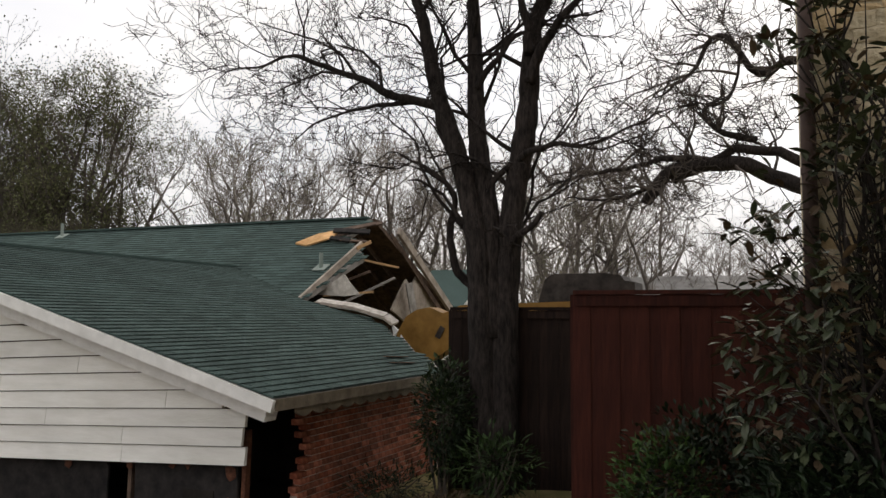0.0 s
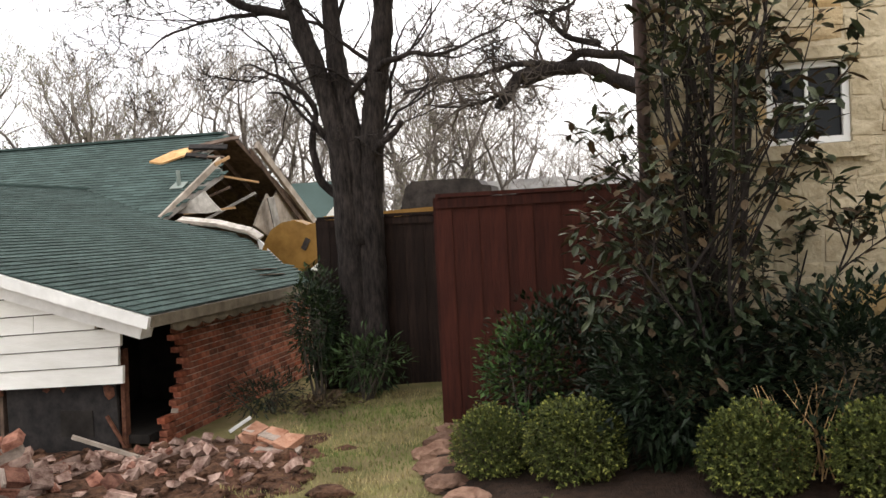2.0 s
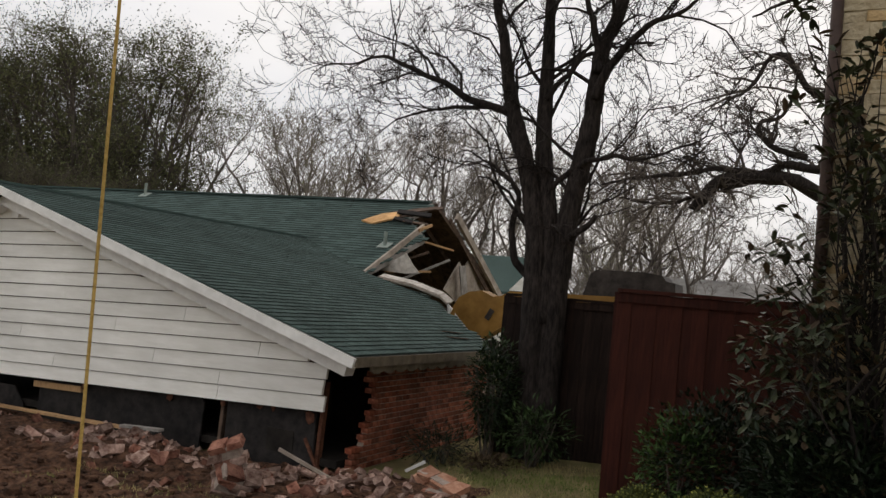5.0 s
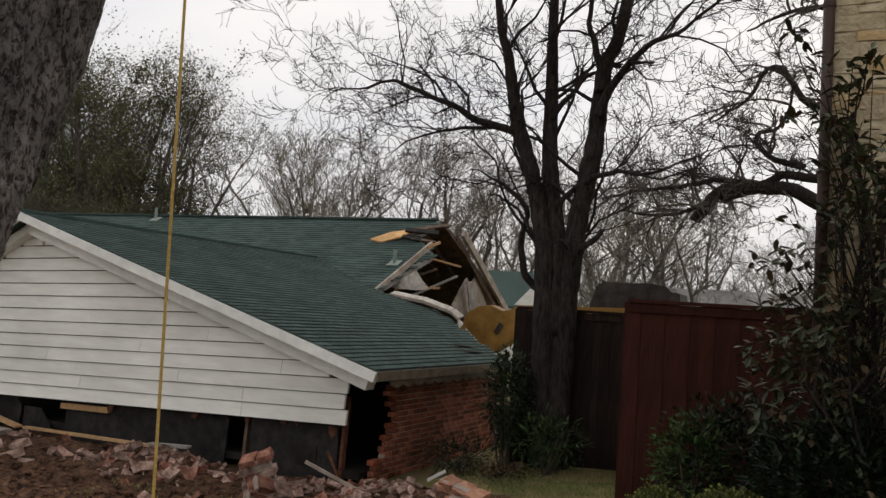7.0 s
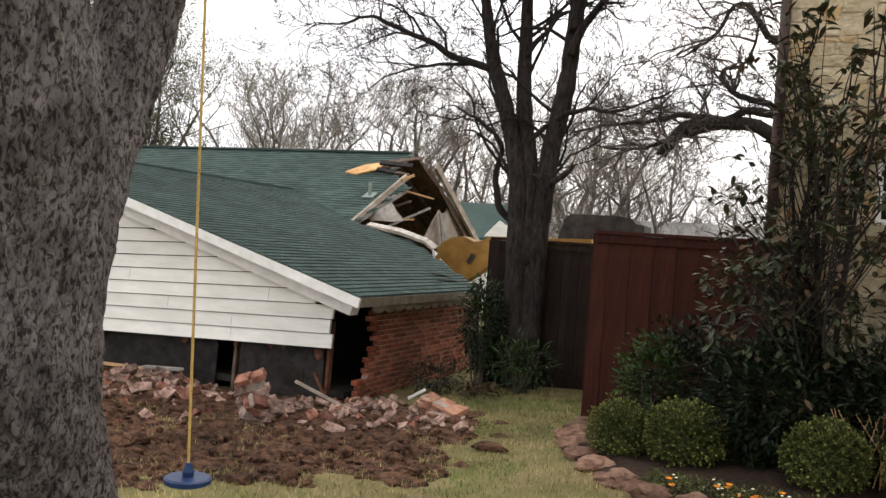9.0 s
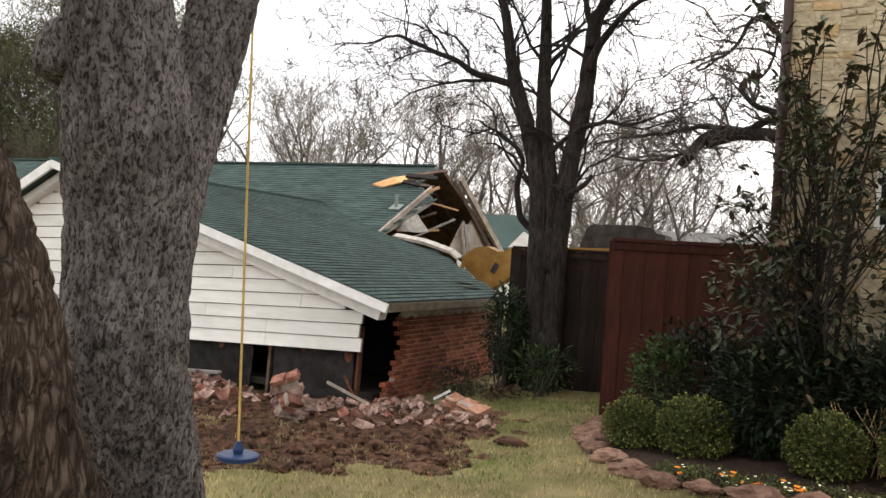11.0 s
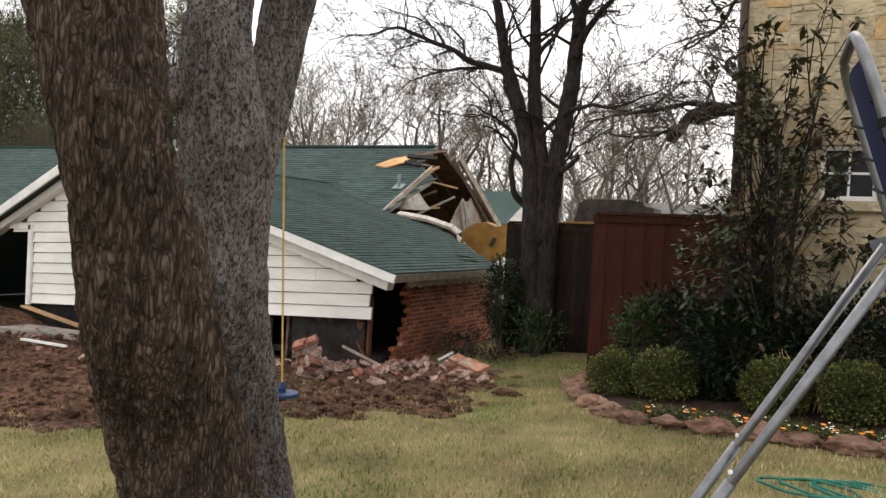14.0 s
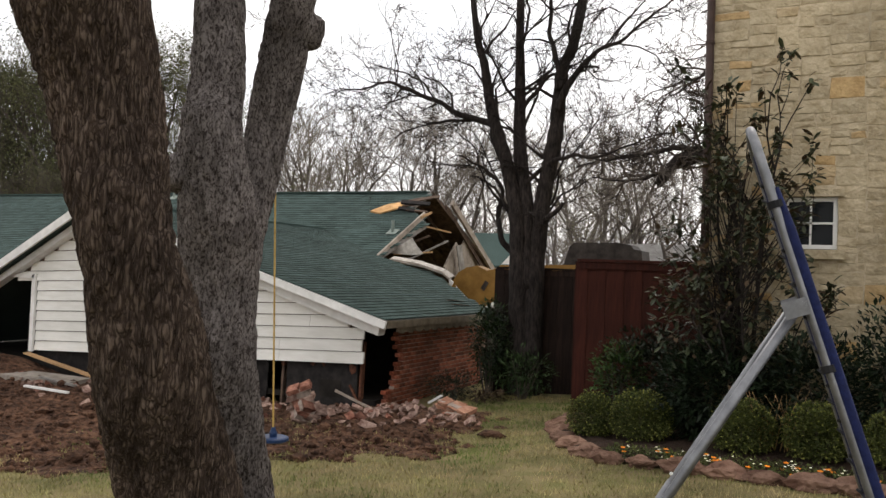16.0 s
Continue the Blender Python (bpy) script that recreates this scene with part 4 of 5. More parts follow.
    part("rail", Geo().beam((a.x, a.y + 0.05, z1 - 0.4), (b.x, b.y + 0.05, z1 - 0.4), 0.05, 0.09), material, f)
    for p in (a, b):
        part("post", Geo().box((p.x, p.y + 0.06, (z0 + z1) / 2), (0.1, 0.1, z1 - z0)), material, f)
    return f


fence((2.93, 0.80), (5.05, 0.80), -0.03, 2.40, M_fence, "tall red-brown stained board fence with a cap rail")
fence((2.93, 0.86), (2.93, 3.4), -0.03, 2.36, M_fence_dark, "dark stained board fence running back", False)
fence((0.55, 3.45), (2.9, 3.45), -0.25, 2.27, M_fence_dark, "dark weathered board fence behind the tree")

# ---- trees ----


def polyline(pts, y, wob=0.0):
    return [(px, y + wob * i, pz) for i, (px, pz) in enumerate(pts)]


def smooth_line(pts, n=4):
    """Points along a smooth curve through the given ones."""
    pts = [Vector(p) for p in pts]
    out = []
    for i in range(len(pts) - 1):
        p0, p1, p2, p3 = pts[max(i - 1, 0)], pts[i], pts[i + 1], pts[min(i + 2, len(pts) - 1)]
        for k in range(n):
            t = k / n
            out.append(0.5 * ((2 * p1) + (p2 - p0) * t + (2 * p0 - 5 * p1 + 4 * p2 - p3) * t * t + (3 * p1 - p0 - 3 * p2 + p3) * t ** 3))
    out.append(pts[-1])
    return out


def taper(n, a, b):
    return [a + (b - a) * i / (n - 1) for i in range(n)]


random.seed(11)
TY = 3.2
yard_tree = thing("yard_tree", (1.2, TY, -0.2), "dark bare multi-stemmed tree standing before the fence", "tree")
g, tw = Geo(), Geo()
STEMS = [
    ([(1.18, -0.3), (1.16, 0.54), (1.13, 1.4), (1.1, 2.3), (1.06, 3.1), (0.95, 3.7), (0.79, 4.33), (0.58, 4.97), (0.4, 5.62), (0.28, 6.28), (0.11, 6.86), (-0.1, 8.4)], 0.23, 0.05, -0.02, 10),
    ([(1.26, 1.9), (1.22, 2.99), (1.14, 3.7), (1.03, 4.33), (0.97, 4.96), (0.95, 5.6), (0.92, 6.25), (0.89, 6.8), (0.85, 8.6)], 0.18, 0.07, 0.02, 9),
    ([(1.36, -0.3), (1.37, 0.54), (1.38, 1.41), (1.38, 2.28), (1.43, 2.99), (1.5, 3.7), (1.6, 4.33), (1.69, 4.95), (1.73, 5.66), (1.79, 6.2), (1.98, 6.72), (2.3, 8.6)], 0.23, 0.09, 0.02, 10),
    ([(1.76, 5.3), (1.91, 5.74), (2.09, 5.96), (2.34, 6.18), (2.67, 6.41), (2.99, 6.56), (3.7, 7.0)], 0.085, 0.02, -0.03, 9),
    ([(1.76, 5.7), (1.72, 6.1), (1.66, 6.38), (1.54, 6.9), (1.5, 7.8)], 0.08, 0.03, 0.03, 5),
    ([(1.0, 2.4), (0.93, 2.61), (0.74, 2.91), (0.67, 3.32), (0.77, 3.73), (0.63, 3.96), (0.37, 4.18), (0.12, 4.28)], 0.075, 0.02, -0.02, 3),
    ([(0.62, 4.95), (0.45, 5.06), (0.09, 5.21), (-0.33, 5.36), (-0.76, 5.57), (-1.31, 5.83), (-1.66, 6.01), (-1.88, 6.01), (-2.33, 5.92), (-2.91, 5.85)], 0.075, 0.012, -0.04, 15),
    ([(0.09, 5.2), (-0.41, 5.19), (-0.83, 5.14), (-1.24, 5.05), (-1.7, 4.8)], 0.04, 0.01, -0.05, 7),
    ([(1.5, 3.1), (1.56, 3.2), (1.75, 3.36), (1.97, 3.59)], 0.06, 0.04, -0.03, 0),
    ([(1.6, 4.25), (1.76, 4.37), (2.11, 4.44), (2.46, 4.4), (2.92, 4.44), (3.4, 4.7)], 0.05, 0.012, -0.04, 8),
    ([(1.0, 5.3), (1.21, 5.61), (1.38, 5.86), (1.64, 6.04)], 0.05, 0.03, 0.02, 2),
    ([(1.15, 3.85), (1.42, 4.13), (1.68, 4.33)], 0.05, 0.035, 0.0, 0),
    ([(0.9, 3.3), (0.4, 3.9), (0.1, 4.6), (-0.2, 4.9)], 0.03, 0.01, -0.08, 6),
]
for pts, ra, rb, wob, kids in STEMS:
    line_ = smooth_line(polyline(pts, TY, wob), 5)
    if ra < 0.17:
        line_ = [p + Vector((noise.noise((p.z * 2.4, p.x * 2.4, ra * 90)), noise.noise((p.z * 2.1, p.x * 2.1, 7)), noise.noise((p.x * 2.4, p.z * 2.4, ra * 90 + 5)))) * 0.09 * min(1.0, i / 4) for i, p in enumerate(line_)]
    rad = [r * (1 + 0.16 * noise.noise((i * 0.9, ra * 50, 0))) for i, r in enumerate(taper(len(line_), ra, rb))]
    g.tube(line_, rad, 12 if ra > 0.1 else 8)
    for k in range(kids):
        i = random.randint(len(line_) // 3, len(line_) - 2)
        d = (line_[i + 1] - line_[i]).normalized()
        side = Vector((rnd(-1, 1), rnd(-0.8, 0.8), rnd(-0.2, 0.9)))
        grow(tw, line_[i], d * 0.7 + side, rnd(1.0, 1.9), min(rad[i] * 0.5, 0.035), 3, 0.0042, crook=0.62, kids=(3, 4), up=0.03, shrink=0.6)
    if kids:
        for k in range(2):
            grow(tw, line_[-1], (line_[-1] - line_[-2]), rnd(0.9, 1.5), rb * 0.8, 3, 0.0042, crook=0.62, kids=(3, 4), up=0.03, shrink=0.62)
part("trunk", g, M_treebark, yard_tree, smooth=True)
part("twig", tw, M_treebark, yard_tree, "tangle of fine bare twigs")

# suckers and low evergreen sprays at the tree's foot


def leaf_cloud(gg, c, r, n, length, width, shell=0.55, droop=0.0, rough=0.22):
    """Leaves scattered through an uneven ball, pointing outwards."""
    c = Vector(c)
    for _ in range(n):
        d = Vector((random.gauss(0, 1), random.gauss(0, 1), random.gauss(0, 1))).normalized()
        k = rnd(shell, 1.0) * (1 + rough * noise.noise((d.x * 2.2 + c.x, d.y * 2.2 + c.y, d.z * 2.2)) + rough * 0.6 * noise.noise((d.x * 5 + c.x, d.y * 5, d.z * 5 + c.y)))
        p = c + Vector((d.x * r[0], d.y * r[1], d.z * r[2])) * k
        o = (d + Vector((rnd(-1, 1), rnd(-1, 1), rnd(-0.6, 0.8 - droop))) * 0.9).normalized()
        s = rnd(0.65, 1.2)
        gg.leaf(p, o, (rnd(-0.5, 0.5), rnd(-0.5, 0.5), 1), length * s, width * s)


def shrub(name, c, r, n, length, width, material, label, shell=0.5, stems=7, group=""):
    base = (c[0], c[1], ground_z(c[0], c[1]))
    t = thing(name, base, label, "shrub", group)
    st = Geo()
    for _ in range(stems):
        tip = Vector(c) + Vector((rnd(-0.7, 0.7) * r[0], rnd(-0.7, 0.7) * r[1], rnd(0, 0.6) * r[2]))
        b = Vector(base) + Vector((rnd(-0.1, 0.1), rnd(-0.1, 0.1), -0.05))
        st.tube([b, b.lerp(tip, 0.5) + Vector((rnd(-0.06, 0.06), rnd(-0.06, 0.06), 0)), tip], [0.016, 0.012, 0.005], 5)
    part("stem", st, M_twig, t, kind="stuff")
    gg = Geo()
    leaf_cloud(gg, c, r, n, length, width, shell)
    part("foliage", gg, material, t)
    return t


shrub("wall_shrub", (0.75, 2.65, 0.9), (0.35, 0.35, 0.75), 900, 0.09, 0.035, M_holly, "leafy evergreen suckers round the tree's foot")
shrub("wall_shrub", (1.5, 2.5, 0.4), (0.6, 0.45, 0.4), 650, 0.13, 0.035, M_sucker, "low green spray of leaves under the tree", 0.2)
shrub("wall_shrub", (0.68, 2.9, 0.85), (0.42, 0.32, 0.85), 1500, 0.1, 0.045, M_sucker, "sprigs of fresh green leaves by the broken eave", 0.3)
shrub("wall_shrub", (0.25, 2.1, 0.05), (0.55, 0.9, 0.3), 900, 0.1, 0.02, M_holly, "dark tufted ground cover along the brick wall", 0.2)
shrub("wall_shrub", (1.0, 2.0, -0.05), (0.6, 0.5, 0.12), 250, 0.09, 0.05, M_magbrown, "drift of dry brown fallen leaves", 0.1, 0)


def gnarl(name, loc, label, limbs, twigs, seed, y_spread):
    random.seed(seed)
    t = thing(name, loc, label, "tree")
    gg, tt = Geo(), Geo()
    for pts, ra, rb, kids in limbs:
        line_ = smooth_line(pts, 5)
        line_ = [p + Vector((noise.noise((p.x * 2, p.z * 2, seed)), noise.noise((p.x, p.z, seed + 4)) * y_spread, noise.noise((p.z * 2, p.x * 2, seed + 2)))) * 0.12 for p in line_]
        gg.tube(line_, taper(len(line_), ra, rb), 8)
        for k in range(kids):
            i = random.randint(1, len(line_) - 2)
            d = (line_[i + 1] - line_[i]).normalized()
            grow(tt, line_[i], d * 0.4 + Vector((rnd(-1, 1), rnd(-1, 1), rnd(-0.5, 1))), rnd(1.0, 2.2), 0.045, 3, 0.009, crook=0.5, kids=(3, 4), up=0.02, shrink=0.62)
    part("trunk", gg, M_treebark, t, smooth=True)
    part("twig", tt, M_twig, t)
    return t


OY = 16.0
OAK = [
    ([(8.5, OY, -0.3), (8.3, OY, 3.0), (8.2, OY, 5.2), (8.0, OY, 8.0), (7.6, OY, 11)], 0.42, 0.2, 8),
    ([(8.2, OY, 4.6), (6.6, OY, 5.2), (5.17, OY, 5.65), (3.64, OY, 6.3), (2.16, OY, 6.24), (1.54, OY, 5.75), (1.32, OY, 5.3)], 0.24, 0.16, 10),
    ([(6.6, OY, 5.3), (5.18, OY, 6.28), (4.08, OY, 6.66), (3.06, OY, 6.42), (2.0, OY, 5.93)], 0.15, 0.1, 8),
    ([(3.64, OY, 6.3), (2.32, OY, 6.54), (0.77, OY, 6.33), (-0.52, OY, 6.24), (-1.53, OY, 5.97)], 0.1, 0.03, 14),
    ([(8.0, OY, 7.5), (5.26, OY, 8.92), (4.27, OY, 8.72), (3.28, OY, 9.94), (2.51, OY, 8.91), (1.58, OY, 8.36)], 0.14, 0.03, 14),
    ([(4.22, OY, 6.88), (3.22, OY, 7.26), (2.94, OY, 7.91), (3.54, OY, 8.17), (3.9, OY, 9.5)], 0.1, 0.03, 10),
    ([(2.16, OY, 6.24), (1.2, OY, 5.7), (0.2, OY, 5.5), (-0.9, OY, 5.6)], 0.08, 0.02, 9),
    ([(8.0, OY, 9), (6, OY, 11), (4, OY, 11.5), (2.5, OY, 11)], 0.14, 0.03, 10),
]
gnarl("oak_tree", (8.5, OY, -0.2), "gnarled bare oak reaching dark crooked limbs over the fence", OAK, 0, 5, 3)


def bare_tree(name, seed, height, label, crown=M_hazetwig, lim=0.008, depth=4, leaf=None, n_leaf=0, multi=3, fan=0.5):
    """Several stems fan out from the foot; limbs, then fine twigs that turn upwards to a domed crown."""
    random.seed(seed)
    t = thing(name, (0, 0, 0), label, "tree", "distant trees")
    gg, tips = Geo(), []
    tr = Geo()
    for q in range(multi):
        a = 6.283 * (q + rnd(-0.3, 0.3)) / multi
        out = rnd(0.35, 1.0) * fan
        d = Vector((math.cos(a) * out, math.sin(a) * out, 1)).normalized()
        top = [Vector((rnd(-0.15, 0.15), rnd(-0.15, 0.15), -0.3))]
        for k in range(6):
            d = (d + Vector((rnd(-0.22, 0.22), rnd(-0.22, 0.22), 0.05))).normalized()
            top.append(top[-1] + d * height * 0.115)
        rad = taper(7, height * 0.014, height * 0.005)
        tr.tube(top, rad, 7)
        for k in range(8):
            i = random.randint(1, 6)
            side = Vector((rnd(-1, 1), rnd(-1, 1), 0)).normalized()
            limb, u, r = [top[i]], (side * 0.9 + Vector((0, 0, rnd(0.3, 0.9)))).normalized(), rad[i] * 0.55
            ln = height * rnd(0.14, 0.26)
            for k2 in range(4):
                u = (u + Vector((rnd(-0.35, 0.35), rnd(-0.35, 0.35), rnd(-0.1, 0.32)))).normalized()
                limb.append(limb[-1] + u * ln / 4)
            tr.tube(limb, taper(5, r, r * 0.45), 5, cap=False)
            for k2 in range(3):
                grow(gg, limb[k2 + 2], u + Vector((rnd(-0.8, 0.8), rnd(-0.8, 0.8), rnd(0, 0.6))), height * rnd(0.1, 0.17), r * 0.45, depth - 2, lim, crook=0.34, kids=(3, 5), up=0.08, shrink=0.66, tips=tips)
        grow(gg, top[-1], d, height * 0.2, rad[-1], depth - 1, lim, crook=0.3, kids=(4, 5), up=0.08, shrink=0.64, tips=tips)
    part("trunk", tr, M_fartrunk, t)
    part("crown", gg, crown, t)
    if leaf is not None:
        lv = Geo()
        for k in range(n_leaf):
            p, d = random.choice(tips)
            s = rnd(0.045, 0.1) * height / 14
            lv.leaf(p + Vector((random.gauss(0, 0.016), random.gauss(0, 0.016), random.gauss(0, 0.016))) * height, (rnd(-1, 1), rnd(-1, 1), rnd(-1, 0.6)), (rnd(-1, 1), rnd(-1, 1), 1), s * 1.5, s)
        part("leaf_clump", lv, leaf, t)
    return t


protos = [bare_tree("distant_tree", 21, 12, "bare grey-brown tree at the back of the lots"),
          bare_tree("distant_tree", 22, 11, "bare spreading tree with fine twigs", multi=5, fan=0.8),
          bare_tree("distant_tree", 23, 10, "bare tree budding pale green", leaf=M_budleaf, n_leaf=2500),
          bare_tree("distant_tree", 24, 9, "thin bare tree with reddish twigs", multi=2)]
leafy = bare_tree("leafy_tree", 31, 17, "tall olive-green leafing tree behind the house", crown=M_twig, leaf=M_olive, n_leaf=21000, multi=6, fan=0.36)
bush = bare_tree("thicket_tree", 35, 7, "olive evergreen thicket behind the roof", crown=M_twig, leaf=M_olive, n_leaf=16000, depth=4, multi=7, fan=0.7)
random.seed(5)


def place(proto, x, y, s, rz):
    m = Matrix.Translation((x, y, -0.3)) @ Matrix.Rotation(rz, 4, 'Z')
    ob = copy_thing(proto, m)
    ob.scale = (s, s, s)
    return ob


for x, y, s in [(-36.5, 29, 1.1), (-33.5, 31, 0.95), (-49.4, 28, 1.1), (-40.5, 31, 1.1), (-45, 33, 1.1), (-50, 35, 1.05), (-54, 31, 1.1), (-60, 34, 1.1)]:
    place(leafy, x, y, s, rnd(0, 6.28))
for x, y, s in [(-33, 27, 1.15), (-34.6, 28.5, 1.3), (-36.5, 27.5, 1.3), (-38.3, 28.5, 1.4), (-40, 28, 1.35), (-45, 28, 1.3)]:
    place(bush, x, y, s, rnd(0, 6.28))
for i in range(11):
    place(protos[i % 4], -28 + i * 2.6 + rnd(-0.8, 0.8), rnd(30, 36), rnd(1.15, 1.42) if i < 6 else rnd(0.95, 1.2), rnd(0, 6.28))
for i in range(10):
    place(protos[(i * 3 + 2) % 4], -34 + i * 5.8 + rnd(-1, 1), rnd(42, 52), rnd(0.72, 0.95), rnd(0, 6.28))
for i in range(5):
    place(protos[(i + 2) % 3], -4 + i * 3.4 + rnd(-0.8, 0.8), rnd(27, 36), rnd(0.65, 0.85), rnd(0, 6.28))
for ob in protos + [leafy, bush]:
    ob.location = (rnd(-70, -55), rnd(40, 60), -0.3)

# ---- far house ----
far_house = thing("far_house", (-6, 25, -0.3), "neighbouring white house with a green roof beyond the wreck", "house")
part("wall", Geo().prism([(-9, 24.5, -0.3), (-5.2, 24.5, -0.3), (-5.2, 24.5, 2.5), (-9, 24.5, 2.5)], (0, 6, 0)), M_siding, far_house)
part("gable", Geo().prism([(-7.6, 24.4, 2.45), (-5.1, 24.4, 2.45), (-6.7, 24.4, 3.4)], (0, 0.1, 0)), M_siding, far_house)
part("roof", Geo().prism([(-9.9, 24.3, 2.5), (-6.7, 24.3, 2.5), (-6.7, 27, 4.15), (-9.9, 27, 4.15)], (0, 0, 0.12)), M_shingle, far_house)

low_house = thing("low_house", (2, 30, -0.3), "long low neighbouring house with a grey roof beyond the fence", "house", "")
part("wall", Geo().box((2.2, 30, 1.2), (13.2, 5, 3.0)), M_soffit, low_house)
part("roof", Geo().prism([(-4.9, 26.9, 2.75), (-4.9, 30, 4.0), (-4.9, 33.1, 2.75)], (14.2, 0, 0)), M_hazeroof, low_house)

# ---- digger bucket behind the fence ----
digger = thing("excavator", (0.8, 12.4, -0.2), "dusty dark excavator bucket on a yellow arm behind the fence", "excavator")
DROP = 0.42                              # the bucket rests low behind the fence
prof = [(-0.85, 2.3), (-0.62, 3.1), (-0.5, 3.5), (-0.35, 3.62), (0.9, 3.64), (1.3, 3.58), (1.4, 3.45), (1.62, 3.42), (1.66, 2.95), (1.5, 2.4), (1.0, 1.9), (0.0, 1.9)]
bucket = part("bucket", Geo().prism([(x, 12.0, z - DROP) for x, z in prof], (0, 1.1, 0)), M_machine, digger, "scraped dark steel bucket")
for i in range(5):
    part("tooth", Geo().beam((-0.45, 12.1 + i * 0.22, 2.3 - DROP), (-0.75, 12.1 + i * 0.22, 2.1 - DROP), 0.09, 0.06), M_machine, bucket)
head = [(-3.0, 1.6), (-2.95, 1.85), (-2.75, 2.18), (-2.5, 2.33), (-2.2, 2.38), (-1.9, 2.26), (-1.7, 2.3), (-1.5, 2.42), (0.95, 2.5), (1.0, 2.36), (-1.2, 2.05), (-1.62, 1.6), (-2.2, 1.2), (-2.8, 1.3)]
boom = part("boom", Geo().prism([(x, 9.0, z) for x, z in head], (0, 0.5, 0)), M_yellow, digger, "dusty yellow boom")
part("slot", Geo().box((-1.95, 8.995, 1.85), (0.12, 0.03, 0.26), Euler((0, 0.5, 0)).to_matrix()), M_machine, boom)
part("arm", Geo().beam((0.8, 9.3, 2.35), (1.1, 12.5, 2.4), 0.3, 0.3), M_yellow, digger)
part("pedestal", Geo().box((-2.3, 9.3, 0.5), (0.9, 0.45, 1.5)), M_machine, digger)

# ---- foreground tree ----
random.seed(3)
shade_tree = thing("shade_tree", (4.0, -8.85, 0.05), "old forked tree with deeply furrowed grey-brown bark", "tree")


def bark_stem(line_, radii, n, ridge, seed):
    """A trunk whose surface is broken into long plates."""
    pts = smooth_line(line_, 34)
    rad = np.interp(np.linspace(0, 1, len(pts)), np.linspace(0, 1, len(radii)), radii)
    gg = Geo()
    for i, p in enumerate(pts):
        for k in range(n):
            a = 2 * math.pi * k / n
            u = Vector((math.cos(a), math.sin(a), 0))
            q = p + u * rad[i]
            cell = noise.noise((q.x * 26 + seed, q.y * 26, q.z * 6))
            fine = noise.noise((q.x * 60, q.y * 60 + seed, q.z * 24))
            crack = abs(noise.noise((q.x * 30, q.y * 30, q.z * 8 + seed)))
            lump = noise.noise((q.x * 2, q.y * 2, q.z * 1.3 + seed))
            k2 = ridge * (0.5 * cell + 0.35 * fine + 1.0 * min(crack * 3, 1.0)) + 0.04 * lump
            gg.v.append(tuple(p + u * (rad[i] + k2)))
    for i in range(len(pts) - 1):
        for k in range(n):
            a, b = i * n + k, i * n + (k + 1) % n
            gg.f.append((a, b, b + n, a + n))
    return gg


gl = bark_stem([(4.2, -8.95, -0.3), (3.96, -8.83, 0.3), (3.75, -8.74, 0.7), (3.68, -8.80, 1.1), (3.74, -9.02, 1.5), (3.735, -9.14, 1.9), (3.70, -9.24, 2.3), (3.54, -9.22, 2.8), (3.46, -9.36, 3.4), (3.3, -9.45, 4.4), (3.1, -9.48, 5.6)], [0.44, 0.325, 0.275, 0.268, 0.232, 0.21, 0.187, 0.226, 0.27, 0.22, 0.17], 170, 0.021, 0)
part("trunk", gl, M_bark, shade_tree, "brown furrowed trunk leaning outwards", smooth=True)
gr = bark_stem([(3.45, -8.04, -0.3), (3.35, -7.92, 0.4), (3.29, -7.92, 0.8), (3.335, -8.06, 1.2), (3.395, -8.2, 1.6), (3.36, -8.17, 2.0), (3.40, -8.26, 2.4), (3.38, -8.31, 2.9), (3.28, -8.18, 3.5), (3.1, -8.15, 6.48)], [0.40, 0.285, 0.235, 0.205, 0.203, 0.208, 0.188, 0.155, 0.147, 0.12], 150, 0.014, 7)
part("trunk", gr, M_bark_grey, shade_tree, "grey plated second trunk", smooth=True)
gf = bark_stem([(3.391, -8.161, 1.5), (3.375, -8.07, 2.0), (3.29, -7.88, 2.4), (3.31, -7.74, 2.9), (3.41, -7.77, 3.4), (3.6, -7.84, 4.0), (4.0, -7.6, 6.48)], [0.11, 0.13, 0.123, 0.128, 0.148, 0.122, 0.11], 120, 0.012, 13)
part("fork", gf, M_bark_grey, shade_tree, smooth=True)
for c, r in [((3.26, -8.40, 2.62), 0.105), ((3.55, -7.72, 3.6), 0.11)]:
    b = blob(c, (r, r, r * 1.2), 1, 0.3, r * 90, 3)
    part("burl", b, M_bark_grey, shade_tree, smooth=True)
gb = Geo()
gb.tube(smooth_line([(3.25, -9.5, 5.3), (2.8, -8.4, 6.4), (2.2, -6.8, 7.0), (1.9, -5.0, 7.3)], 5), taper(16, 0.14, 0.07), 10)
part("limb", gb, M_bark_grey, shade_tree, smooth=True)
part("limb", Geo().tube(smooth_line([(3.98, -7.6, 6.3), (4.5, -6.9, 7.4), (4.9, -6.2, 8.2)], 5), taper(11, 0.1, 0.06), 10), M_bark_grey, shade_tree, smooth=True)

# ---- rope swing ----
swing = thing("rope_swing", (2.2, -6.0, 0.67), "yellow rope swing with a blue seat hanging from the tree", "swing")
part("rope", Geo().tube([(1.9, -5.95, 7.1), (2.06, -5.98, 3.6), (2.2, -6.0, 0.67)], 0.008, 8), M_rope, swing)
sg = Geo()
for zz, r0, r1 in [(0.65, 0.14, 0.15), ]:
    sg.tube([(2.2, -6.0, zz - 0.02), (2.2, -6.0, zz - 0.012), (2.2, -6.0, zz + 0.012), (2.2, -6.0, zz + 0.02)], [0.12, 0.135, 0.135, 0.12], 24)
